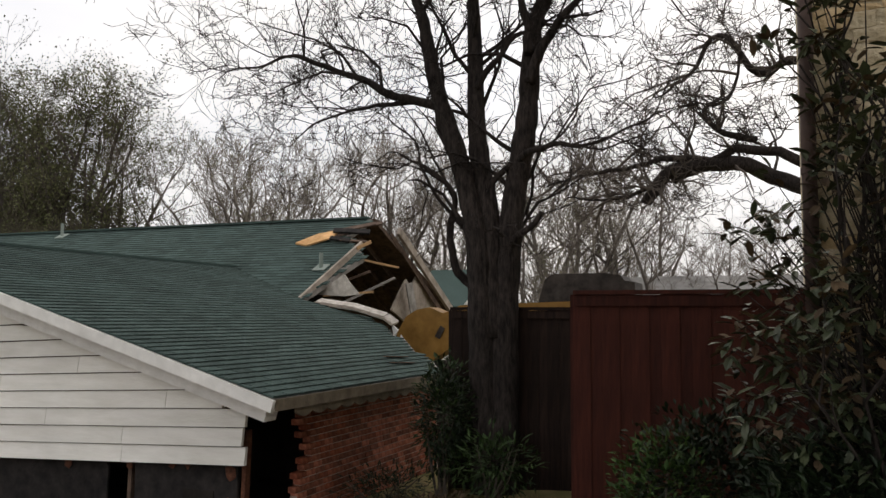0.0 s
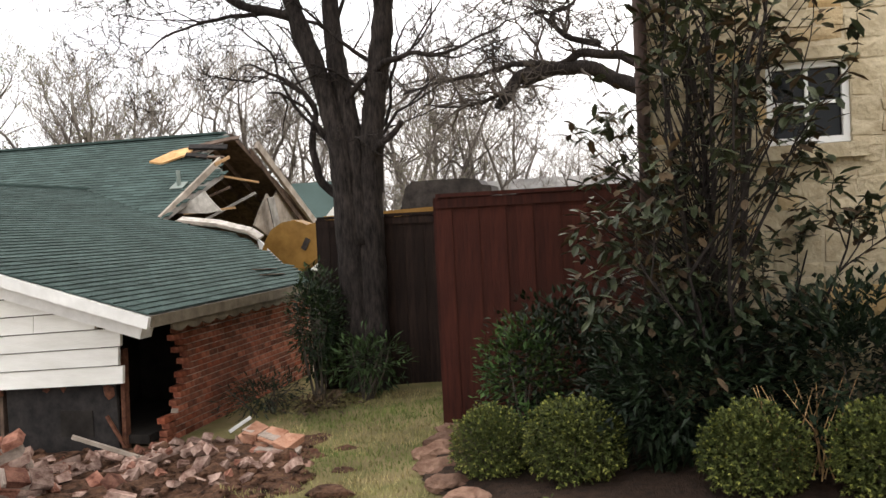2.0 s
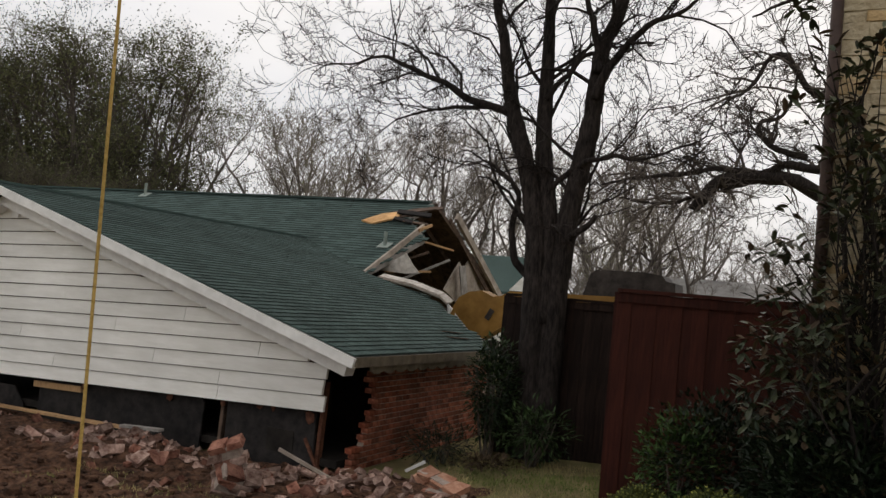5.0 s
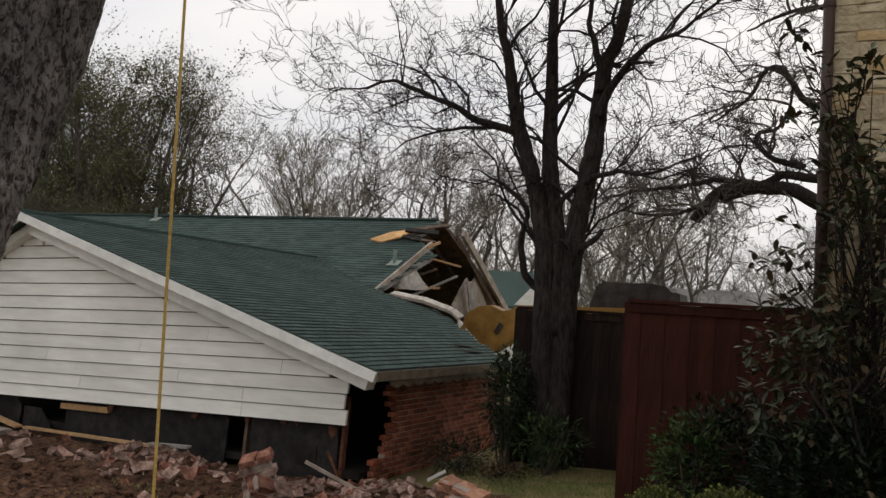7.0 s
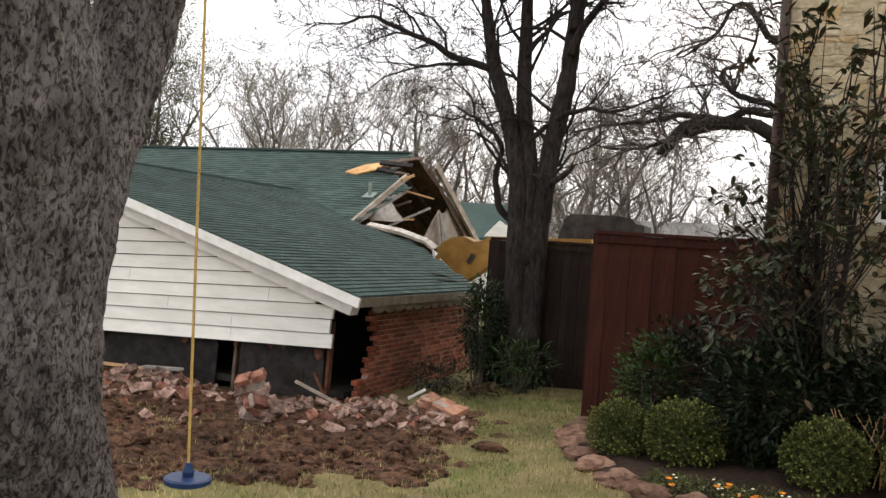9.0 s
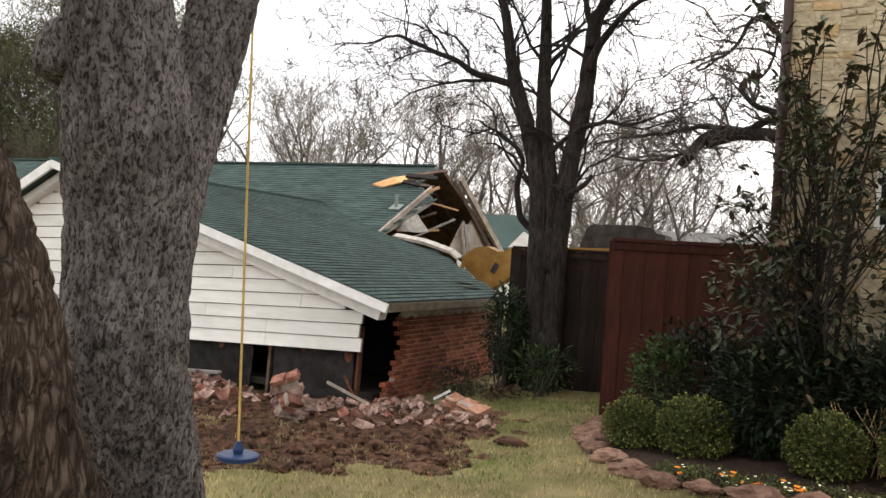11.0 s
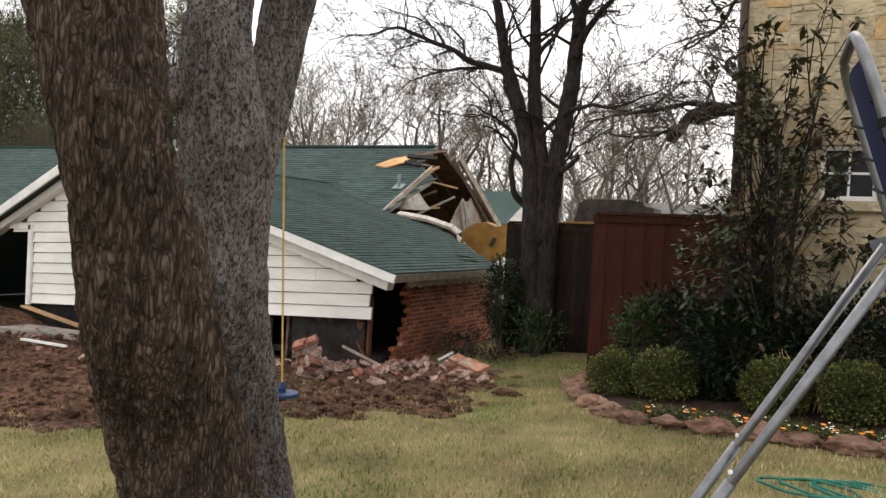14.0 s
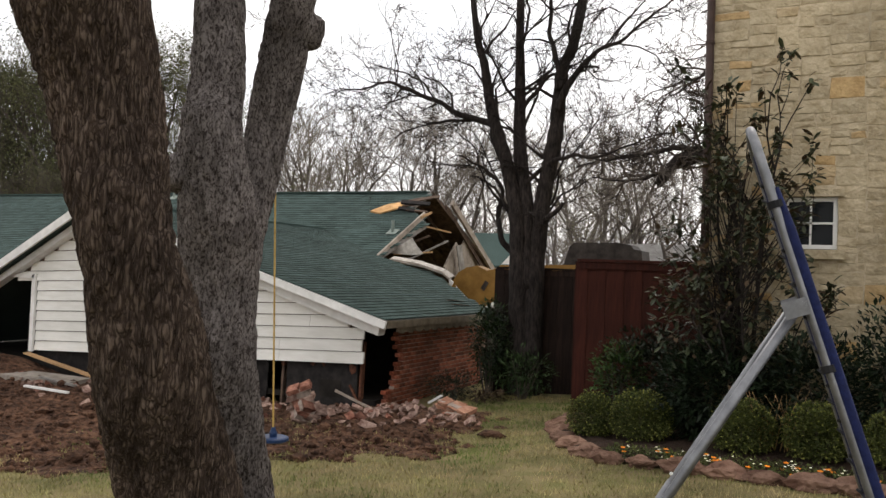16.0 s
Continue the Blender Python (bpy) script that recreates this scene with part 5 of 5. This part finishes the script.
seat = part("seat", sg, M_seat, swing, "blue plastic disc seat", smooth=False)
part("knot", Geo().tube([(2.2, -6.0, 0.67), (2.2, -6.0, 0.70), (2.2, -6.0, 0.75)], [0.03, 0.035, 0.015], 10), M_seat, seat)

# ---- ball rebounder ----
reb = thing("ball_rebounder", (6.4, -7.6, 0.2), "tall blue ball rebounder on galvanised tube legs", "rebounder")
RT, RBm = Vector((6.17, -8.04, 2.83)), Vector((7.02, -8.04, 0.25))
across = Vector((-0.06, 1.0, 0.0)).normalized()
down_ = (RBm - RT).normalized()
WID = 0.7


def on_frame(u, v):
    return RT + across * (u * WID) + down_ * (v * (RBm - RT).length)


loop = []
for k in range(9):
    a = math.pi / 2 * k / 8
    loop.append(on_frame(0.2 * (1 - math.cos(a)), 0.075 * (1 - math.sin(a))))
arc2 = [on_frame(1 - 0.2 * (1 - math.cos(math.pi / 2 * (8 - k) / 8)), 0.075 * (1 - math.sin(math.pi / 2 * (8 - k) / 8))) for k in range(9)]
rail = [on_frame(0, 1.0), on_frame(0, 0.6)] + loop + arc2 + [on_frame(1, 0.6), on_frame(1, 1.0)]
frame_part = part("tube_frame", Geo().tube(rail, 0.022, 14), M_steel, reb, "bent galvanised tube frame", smooth=True)
nrm = across.cross(down_).normalized()
gm = Geo()
nu, nv = 6, 20
for j in range(nv + 1):
    for i in range(nu + 1):
        u, v = 0.09 + 0.82 * i / nu, 0.035 + 0.9 * j / nv
        sag = 0.02 * math.sin(math.pi * i / nu)
        gm.v.append(tuple(on_frame(u, v) + nrm * sag))
for j in range(nv):
    for i in range(nu):
        a = j * (nu + 1) + i
        gm.f.append((a, a + 1, a + nu + 2, a + nu + 1))
mat_ob = part("bounce_mat", gm, M_blue, reb, "taut navy fabric mat")
sol = mat_ob.modifiers.new("thick", 'SOLIDIFY')
sol.thickness = 0.006
for u in (0.0,):
    pad = [on_frame(u, 0.11 + 0.72 * k / 10) + nrm * -0.024 for k in range(11)]
    part("blue_sleeve", Geo().tube(pad, [0.012] + [0.025] * 9 + [0.012], 12), M_blue, reb, smooth=True)
for k in range(15):
    v = 0.1 + 0.055 * k
    for u, s in ((0.0, 1), (1.0, -1)):
        part("lacing", Geo().tube([on_frame(u, v) + nrm * 0.03, on_frame(u + s * 0.1, v + 0.012)], 0.007, 6), M_black, frame_part)
for v in (0.13, 0.4, 0.62, 0.84):
    part("strap", Geo().tube([on_frame(0, v), on_frame(0, v + 0.012)], 0.034, 12), M_black, frame_part)
for u in (0.0, 1.0):
    top = on_frame(u, 0.31) + Vector((-0.05, 0, 0))
    foot = Vector((5.28 + (0.0 if u == 0 else across.x * WID), top.y, ground_z(5.3, -8.0)))
    midp = top.lerp(foot, 0.52)
    leg = part("leg", Geo().tube([top, midp, foot], [0.022, 0.022, 0.022], 14), M_steel, reb, smooth=True)
    part("leg_sleeve", Geo().tube([midp, foot], 0.026, 14), M_steel, leg, smooth=True)
    part("bolt", Geo().tube([midp + Vector((0, -0.04, 0.05)), midp + Vector((0, -0.03, 0.05))], 0.009, 8), M_win, leg)
    br = part("bracket", Geo().beam(on_frame(u, 0.285) + Vector((-0.02, -0.035 if u == 0 else 0.035, 0)), on_frame(u, 0.335) + Vector((-0.05, -0.035 if u == 0 else 0.035, 0)), 0.008, 0.17, across.cross(Vector((0.9, 0, 0.4)))), M_steel, reb)
    br.data.clear_geometry()
    c0 = on_frame(u, 0.31) + Vector((-0.055, -0.036 if u == 0 else 0.036, 0.0))
    bg = Geo().box(c0, (0.1, 0.006, 0.075), Euler((0, -0.35, 0)).to_matrix())
    br.data.from_pydata(bg.v, [], bg.f)
    part("bolt", Geo().tube([c0 + Vector((0.03, -0.015, 0.02)), c0 + Vector((0.03, 0, 0.02))], 0.012, 8), M_steel, br)
base_bar = part("base_bar", Geo().tube([on_frame(0, 1.0), on_frame(1, 1.0)], 0.028, 12), M_steel, reb, smooth=True)

# ---- planting bed ----
random.seed(8)
g = Geo()
bx = np.linspace(3.15, 8.8, 90)
for i, x in enumerate(bx):
    e = bed_edge(x) + 0.08
    for j in range(22):
        y = e + (0.75 - e) * j / 21
        g.v.append((x, y, ground_z(x, y) + 0.03 + 0.05 * min(1.0, j / 4) + 0.03 * noise.noise((x * 5, y * 5, 2))))
for i in range(len(bx) - 1):
    for j in range(21):
        a = i * 22 + j
        g.f.append((a, a + 22, a + 23, a + 1))
bed = part("planting_bed", g, M_mulch, smooth=True)
tagged(bed, "dark mulched planting bed under the shrubs", "flower bed", kind="structure")
edge_pts = [(3.12, 0.35), (3.14, -0.1), (3.16, -0.5), (3.27, -0.95), (3.42, -1.4), (3.66, -1.85), (3.95, -2.3), (4.3, -2.66), (4.72, -2.8), (5.15, -2.9), (5.6, -3.02), (6.0, -3.15), (6.42, -3.27), (6.85, -3.4), (7.3, -3.5), (7.75, -3.6)]
for i, (x, y) in enumerate(edge_pts):
    s = rnd(0.135, 0.2)
    b = blob((x, y, ground_z(x, y) + 0.055), (s * 1.25, s * rnd(0.65, 0.85), s * 0.75), rnd(0.6, 0.8), 0.5, i * 3.7, 3)
    rk = part("border_rock", b, M_rock)
    tagged(rk, "rough red-brown sandstone rock edging the bed", "rock", "border rocks")

BOX = [((3.76, -1.25), 0.33), ((4.44, -1.5), 0.37), ((5.66, -1.95), 0.36), ((6.45, -2.15), 0.37), ((7.2, -2.35), 0.36)]
box_proto = None
for i, ((x, y), r) in enumerate(BOX):
    if i == 0:
        random.seed(40)
        box_proto = thing("boxwood", (0, 0, 0), "rounded clipped boxwood with small yellow-green leaves", "shrub", "boxwoods")
        gg, tip = Geo(), Geo()
        leaf_cloud(gg, (0, 0, 0.36), (0.37, 0.37, 0.34), 2600, 0.05, 0.03, 0.35)
        for k in range(330):
            zz = 1 - 2 * (k + 0.5) / 330
            aa = k * 2.39996
            d = Vector((math.cos(aa) * math.sqrt(1 - zz * zz), math.sin(aa) * math.sqrt(1 - zz * zz), zz))
            if d.z < -0.75:
                continue
            kk = rnd(0.9, 1.08) + 0.13 * noise.noise((d.x * 2.4, d.y * 2.4, d.z * 2.4 + 3))
            c = Vector((0, 0, 0.38)) + Vector((d.x * 0.43, d.y * 0.43, d.z * 0.385)) * kk
            for q in range(15):
                o = (d * 0.9 + Vector((rnd(-1, 1), rnd(-1, 1), rnd(-0.7, 1)))).normalized()
                start = c + Vector((rnd(-1, 1), rnd(-1, 1), rnd(-1, 1))) * 0.028 + d * rnd(-0.03, 0.01)
                gg.leaf(start, o, (rnd(-0.5, 0.5), rnd(-0.5, 0.5), 1), rnd(0.03, 0.046), rnd(0.018, 0.027))
            for q in range(5):
                o = (d + Vector((rnd(-1, 1), rnd(-1, 1), rnd(-0.3, 1))) * 0.7).normalized()
                tip.leaf(c + d * 0.02, o, (rnd(-0.5, 0.5), rnd(-0.5, 0.5), 1), rnd(0.026, 0.04), rnd(0.015, 0.022))
        part("new_growth", tip, M_boxtip, box_proto, "yellow-green young tips")
        part("foliage", gg, M_box, box_proto)
        st = Geo()
        for k in range(9):
            a = k * 0.7
            st.tube([(0, 0, -0.05), (math.cos(a) * 0.15, math.sin(a) * 0.15, 0.25), (math.cos(a) * 0.28, math.sin(a) * 0.28, 0.45)], [0.014, 0.01, 0.005], 5)
        part("stem", st, M_twig, box_proto, kind="stuff")
        box_proto.location = (x, y, ground_z(x, y) + 0.03)
        box_proto.scale = (r / 0.45,) * 3
    else:
        o = copy_thing(box_proto, Matrix.Translation((x, y, ground_z(x, y) + 0.03)) @ Matrix.Rotation(i * 1.3, 4, 'Z'))
        o.scale = (r / 0.45,) * 3

# magnolia and the dark shrubs under it
random.seed(14)
mag = thing("magnolia", (5.55, -1.15, 0.15), "open young magnolia with long glossy leaves and bare stems", "tree")
st, lf, lb = Geo(), Geo(), Geo()
MB = Vector((5.62, -1.2, 0.12))


def rosette(p, d, n, ln):
    for k in range(n):
        a = rnd(0, 6.283)
        o = Vector((math.cos(a), math.sin(a), rnd(-1.2, 0.7))) + d * rnd(0.0, 0.9)
        (lf if random.random() < 0.72 else lb).oval(p + Vector((rnd(-1, 1), rnd(-1, 1), rnd(-1, 1))) * 0.045 - d * rnd(0, 0.09), o, (rnd(-0.4, 0.4), rnd(-0.4, 0.4), 1), ln * rnd(0.5, 1.1), ln * rnd(0.28, 0.38))


def mag_branch(p, d, ln, r, depth):
    pts, q = [Vector(p)], Vector(p)
    for k in range(4):
        d = (d + Vector((rnd(-1, 1), rnd(-1, 1), rnd(-0.3, 0.9))) * 0.2).normalized()
        q = q + d * ln / 4
        pts.append(q)
        if depth <= 1 and k > 0:
            rosette(q, d, random.randint(1, 3), 0.155)
    st.tube(pts, taper(5, r, r * 0.5), 6)
    if depth > 0:
        for k in range(3 if depth > 1 else 2):
            i = random.randint(2, 4)
            mag_branch(pts[i], (d + Vector((rnd(-1, 1), rnd(-1, 1), rnd(-0.2, 0.6))) * 0.8).normalized(), ln * 0.6, r * 0.55, depth - 1)
    else:
        rosette(pts[-1], d, random.randint(5, 8), 0.165)


for dx, dy, ln in [(-0.25, -0.1, 1.9), (0.2, -0.1, 1.9), (-0.5, -0.2, 1.6), (0.5, -0.3, 1.3)]:
    d = Vector((dx, dy, 1)).normalized()
    mag_branch(MB, d, ln, 0.022, 3)
for dx, dy in [(-0.12, 0), (0.1, -0.1), (-0.3, 0.05)]:
    mag_branch(MB + Vector((dx, dy, 1.8)), Vector((dx * 0.6, dy, 1)).normalized(), 1.6, 0.022, 2)
    mag_branch(MB + Vector((dx * 1.3, dy, 2.7)), Vector((dx * 0.5, dy, 1)).normalized(), 1.2, 0.016, 1)
    st.tube([MB, MB + Vector((dx, dy, 1.8)), MB + Vector((dx * 1.3, dy, 2.8))], [0.035, 0.024, 0.015], 7)
for c, r, n in [((5.1, -1.25, 2.1), (0.75, 0.45, 0.95), 40), ((5.35, -1.2, 3.3), (0.5, 0.4, 0.8), 24), ((4.75, -1.1, 1.5), (0.5, 0.45, 0.7), 34), ((4.75, -1.0, 2.7), (0.35, 0.4, 0.85), 16), ((5.5, -1.35, 1.2), (0.85, 0.4, 0.6), 48), ((6.1, -1.35, 1.2), (0.4, 0.4, 0.5), 24), ((5.75, -1.3, 2.3), (0.5, 0.4, 0.95), 30), ((5.2, -1.25, 1.9), (0.45, 0.4, 0.6), 28), ((6.15, -1.3, 3.35), (0.4, 0.35, 0.5), 9), ((5.3, -1.2, 4.2), (0.35, 0.35, 0.5), 8)]:
    for k in range(n):
        d = Vector((random.gauss(0, 1), random.gauss(0, 1), random.gauss(0, 1))).normalized() * rnd(0.35, 1.0)
        q = Vector(c) + Vector((d.x * r[0], d.y * r[1], d.z * r[2]))
        root = MB + Vector((-0.06 * (q.z - 0.2) + rnd(-0.08, 0.08), rnd(-0.08, 0.08), max(0.3, (q.z - 0.2) * 0.72)))
        st.tube([root, root.lerp(q, 0.5) + Vector((rnd(-0.05, 0.05), rnd(-0.05, 0.05), -0.05)), q], [0.006, 0.005, 0.003], 4)
        rosette(q, (q - root).normalized(), random.randint(5, 8), 0.165)
part("branch", st, M_treebark, mag, kind="stuff")
part("leaf_rosette", lf, M_magleaf, mag, "dark glossy long leaves")
part("leaf_underside", lb, M_magbrown, mag, "brown-backed leaves")
shrub("bed_shrub", (4.35, -0.35, 0.75), (0.75, 0.5, 0.75), 4500, 0.085, 0.036, M_holly, "dense dark glossy evergreen shrub beside the fence", 0.45)
shrub("bed_shrub", (3.95, -0.55, 0.7), (0.45, 0.4, 0.6), 1500, 0.075, 0.034, M_bright, "bright green leafy shrub", 0.55)
shrub("bed_shrub", (5.3, -1.25, 0.8), (0.85, 0.5, 0.7), 4500, 0.11, 0.042, M_holly, "dense dark evergreen shrub under the magnolia", 0.4)
shrub("bed_shrub", (6.4, -1.45, 0.9), (0.85, 0.5, 0.75), 3200, 0.10, 0.042, M_holly, "dense dark evergreen shrub against the stone wall", 0.4)
shrub("bed_shrub", (7.35, -1.75, 1.1), (0.7, 0.5, 0.95), 2800, 0.10, 0.042, M_holly, "tall dark evergreen shrub against the stone wall", 0.4)
shrub("bed_shrub", (7.55, -1.5, 2.6), (0.35, 0.4, 0.9), 900, 0.09, 0.036, M_holly, "upright dark evergreen by the pier", 0.3)
# dry reeds and flowers
random.seed(19)
g = Geo()
for k in range(16):
    x, y = 6.0 + rnd(-0.2, 0.25), -1.75 + rnd(-0.1, 0.1)
    z = ground_z(x, y)
    dx = rnd(-0.35, 0.3)
    g.tube([(x, y, z), (x + dx * 0.4, y, z + 0.4), (x + dx, y - 0.05, z + rnd(0.6, 0.85))], [0.006, 0.005, 0.002], 4)
reed = part("dry_reed", g, M_rawwood)
tagged(reed, "clump of dry straw-coloured stalks in the bed", "reeds", kind="stuff")
for name, m, n, lab in [("orange_flower", M_orange, 26, "small orange pansies along the rock edging"), ("white_flower", M_whitefl, 60, "tiny white and yellow flowers along the rock edging")]:
    g = Geo()
    for k in range(n):
        x = rnd(4.4, 7.8)
        y = bed_edge(x) + rnd(0.1, 0.5)
        z = ground_z(x, y) + rnd(0.08, 0.17)
        s = 0.022 if "orange" in name else 0.011
        for q in range(5):
            a = q * 1.257 + rnd(0, 0.4)
            g.leaf((x, y, z), (math.cos(a), math.sin(a) - 0.3, 0.5), (0, -0.6, 1), s * 1.5, s * 1.2)
    tagged(part(name, g, m), lab, "flowers", kind="stuff")
g = Geo()
for k in range(4200):
    x = rnd(4.2, 8.0)
    y = bed_edge(x) + rnd(0.05, 0.6)
    g.leaf((x, y, ground_z(x, y) + rnd(0.03, 0.13)), (rnd(-1, 1), rnd(-1, 1), rnd(0, 1)), (0, 0, 1), 0.04, 0.018)
tagged(part("flower_foliage", g, M_box), "low green bedding foliage along the edging", "flowers", kind="stuff")

# ---- hose ----
hp = []
for k in range(60):
    a = k * 0.42
    hp.append((6.05 + 0.35 * math.cos(a) * (1 + 0.2 * math.sin(a * 0.3)) + 0.008 * k, -4.75 + 0.22 * math.sin(a) + 0.003 * k, ground_z(6, -4.8) + 0.03 + 0.02 * (k % 5) / 5))
hose = part("garden_hose", Geo().tube(smooth_line(hp, 3), 0.011, 8), M_hose, smooth=True)
tagged(hose, "loose coil of green garden hose on the lawn", "hose")

# ---- rubble ----
random.seed(27)
rub = thing("rubble_pile", (-0.4, -0.7, -0.1), "heap of broken pale brick and mortar along the house", "rubble")
rub2 = thing("rubble_pile", (-6.5, -0.7, -0.1), "scatter of broken brick before the gutted doorway", "rubble")
shapes = []
for k in range(9):
    b = Geo()
    w, d, h = random.choice([(0.2, 0.095, 0.06), (0.13, 0.095, 0.06), (0.22, 0.13, 0.09), (0.1, 0.09, 0.06)])
    b.box((0, 0, 0), (w, d, h))
    b.v = [(x + rnd(-0.018, 0.018), y + rnd(-0.015, 0.015), z + rnd(-0.01, 0.01)) for x, y, z in b.v]
    shapes.append(b.mesh("brick"))


def heap_z(x, y):
    top = 0.0
    for cx, cy, r, hh in [(-0.2, -1.0, 0.8, 0.08), (0.5, -0.3, 0.8, 0.09), (-1.1, -0.9, 0.6, 0.05), (-3.0, -0.5, 0.9, 0.22), (-5.2, -0.4, 0.9, 0.1), (-8.9, -0.1, 1.0, 0.4)]:
        top = max(top, hh * math.exp(-(((x - cx) / r) ** 2 + ((y - cy) / (r * 0.7)) ** 2)))
    return dirt_z(x, y) + top


for k in range(470):
    if k < 260:
        if k % 3 == 0:
            continue
        x, y, parent = random.gauss(0.1, 0.85), random.gauss(-0.6, 0.5), rub
    else:
        near_heap = random.random() < 0.68
        x, y, parent = random.gauss(-3.0 if near_heap else -6.6, 0.62 if near_heap else 1.8), random.gauss(-0.55 if near_heap else -0.6, 0.36 if near_heap else 0.55), rub2
    if y > 0.3 or x > 2.0 or (x > 1.2 and y < -1.2):
        continue
    ob = part("brick", random.choice(shapes), M_rubble, parent)
    s = rnd(0.35, 1.25)
    ob.scale = (s, s, s)
    ob.location = (x, y, heap_z(x, y) + rnd(-0.035, 0.045))
    ob.rotation_euler = (rnd(-0.7, 0.7), rnd(-0.7, 0.7), rnd(0, 3.14))
g = Geo()
for cx, cy, r, hh in [(-0.2, -1.0, 0.8, 0.08), (0.5, -0.3, 0.8, 0.09), (-1.1, -0.9, 0.6, 0.05), (-3.0, -0.5, 0.9, 0.22), (-5.2, -0.4, 0.9, 0.1), (-8.9, -0.1, 1.0, 0.4)]:
    n0 = len(g.v)
    m_ = 16
    for j in range(m_ + 1):
        for i in range(m_ + 1):
            x, y = cx + (i / m_ * 2 - 1) * r * 1.4, cy + (j / m_ * 2 - 1) * r
            g.v.append((x, y, heap_z(x, y) - 0.01 + 0.03 * noise.noise((x * 8, y * 8, 0)) - (0.12 if i in (0, m_) or j in (0, m_) else 0)))
    for j in range(m_):
        for i in range(m_):
            a = n0 + j * (m_ + 1) + i
            g.f.append((a, a + 1, a + m_ + 2, a + m_ + 1))
part("mortar_spoil", g, M_soil, rub, "earth and mortar under the bricks", kind="stuff")


def masonry_chunk(c, size, turn, label, cols, rows_, face=M_rubble):
    """A lump of wall still bonded together."""
    t = thing("masonry_chunk", c, label, "rubble", "masonry lumps")
    T = Euler(turn).to_matrix()
    w, d, h = size
    core = Geo().box((0, 0, 0), (w * 0.88, d * 0.75, h * 0.8))
    core.v = [tuple(T @ (Vector(v) + Vector((rnd(-0.02, 0.02), rnd(-0.02, 0.02), rnd(-0.02, 0.02)))) + Vector(c)) for v in core.v]
    part("mortar_core", core, M_mortar, t)
    for j in range(rows_):
        for i in range(cols):
            if random.random() < 0.12:
                continue
            bw, bh = w / cols, h / rows_
            p = Vector((-w / 2 + bw * (i + 0.5 + (0.25 if j % 2 else -0.1)), rnd(-0.01, 0.01), -h / 2 + bh * (j + 0.5)))
            bg = Geo().box(p, (bw - 0.012, d * rnd(0.95, 1.06), bh - 0.012))
            bg.v = [tuple(T @ (Vector(v) + Vector((rnd(-0.02, 0.02), rnd(-0.02, 0.02), rnd(-0.012, 0.012)))) + Vector(c)) for v in bg.v]
            part("brick", bg, face, t)
    return t


masonry_chunk((-0.7, -1.3, 0.1), (0.36, 0.2, 0.55), (0.25, -0.35, 0.4), "tall lump of pale brickwork leaning on the rubble", 2, 6)
masonry_chunk((-0.45, -1.5, -0.02), (0.4, 0.2, 0.3), (0.5, 0.3, 0.9), "broken lump of pale brickwork in the rubble", 2, 4)
masonry_chunk((1.25, 0.0, 0.05), (0.62, 0.24, 0.14), (0.25, 0.2, -0.25), "slab of orange-red bricks resting on rubble at the lawn's edge", 3, 2, M_slab)
masonry_chunk((1.4, -0.15, -0.06), (0.5, 0.2, 0.1), (0.0, 0.05, 0.1), "row of mortared bricks lying on the grass", 2, 1)
PLANKS = [((-0.5, -0.7), 0.36, (0.05, -0.35), 0.0, 0.06, M_tan, "weathered stick leaning on the rubble"), ((0.6, 0.4), 0.1, (0.78, 0.56), 0.24, 0.016, M_trim, "thin white batten by the brick wall"),
          ((-6.4, 0.12), 0.1, (-3.45, 0.0), 0.14, 0.1, M_rawwood, "long split timber plank on the rubble"), ((-8.6, 0.2), 0.12, (-6.6, 0.16), 0.1, 0.14, M_rawwood, "split timber plank on the rubble"),
          ((-6.6, -1.4), 0.04, (-5.4, -1.5), 0.05, 0.06, M_trim, "thin white batten on the soil"), ((-7.0, -0.75), 0.08, (-5.9, -0.9), 0.07, 0.07, M_greywood, "grey broken batten on the soil"),
          ((-3.4, -0.25), 0.12, (-2.75, -0.2), 0.13, 0.11, M_greywood, "short pale board lying across the bricks")]
for a, za, b, zb, w, m, lab in PLANKS:
    tagged(part("loose_plank", Geo().beam((*a, heap_z(*a) + za), (*b, heap_z(*b) + zb), w, 0.035), m), lab, "plank")
for a, b in [((-6.1, 0.52, 0.2), (-5.05, 0.5, 0.24))]:
    part("sill_timber", Geo().beam(a, b, 0.05, 0.09), M_rawwood, sheath)
slab = part("concrete_slab", Geo().prism([(-9.6, -0.15, -0.12), (-6.3, -0.2, -0.13), (-6.2, -0.75, -0.15), (-7.4, -0.85, -0.14), (-9.6, -0.8, -0.14)], (0, 0, -0.25)), M_concrete)
tagged(slab, "cracked grey concrete step slab half buried in the soil", "slab")
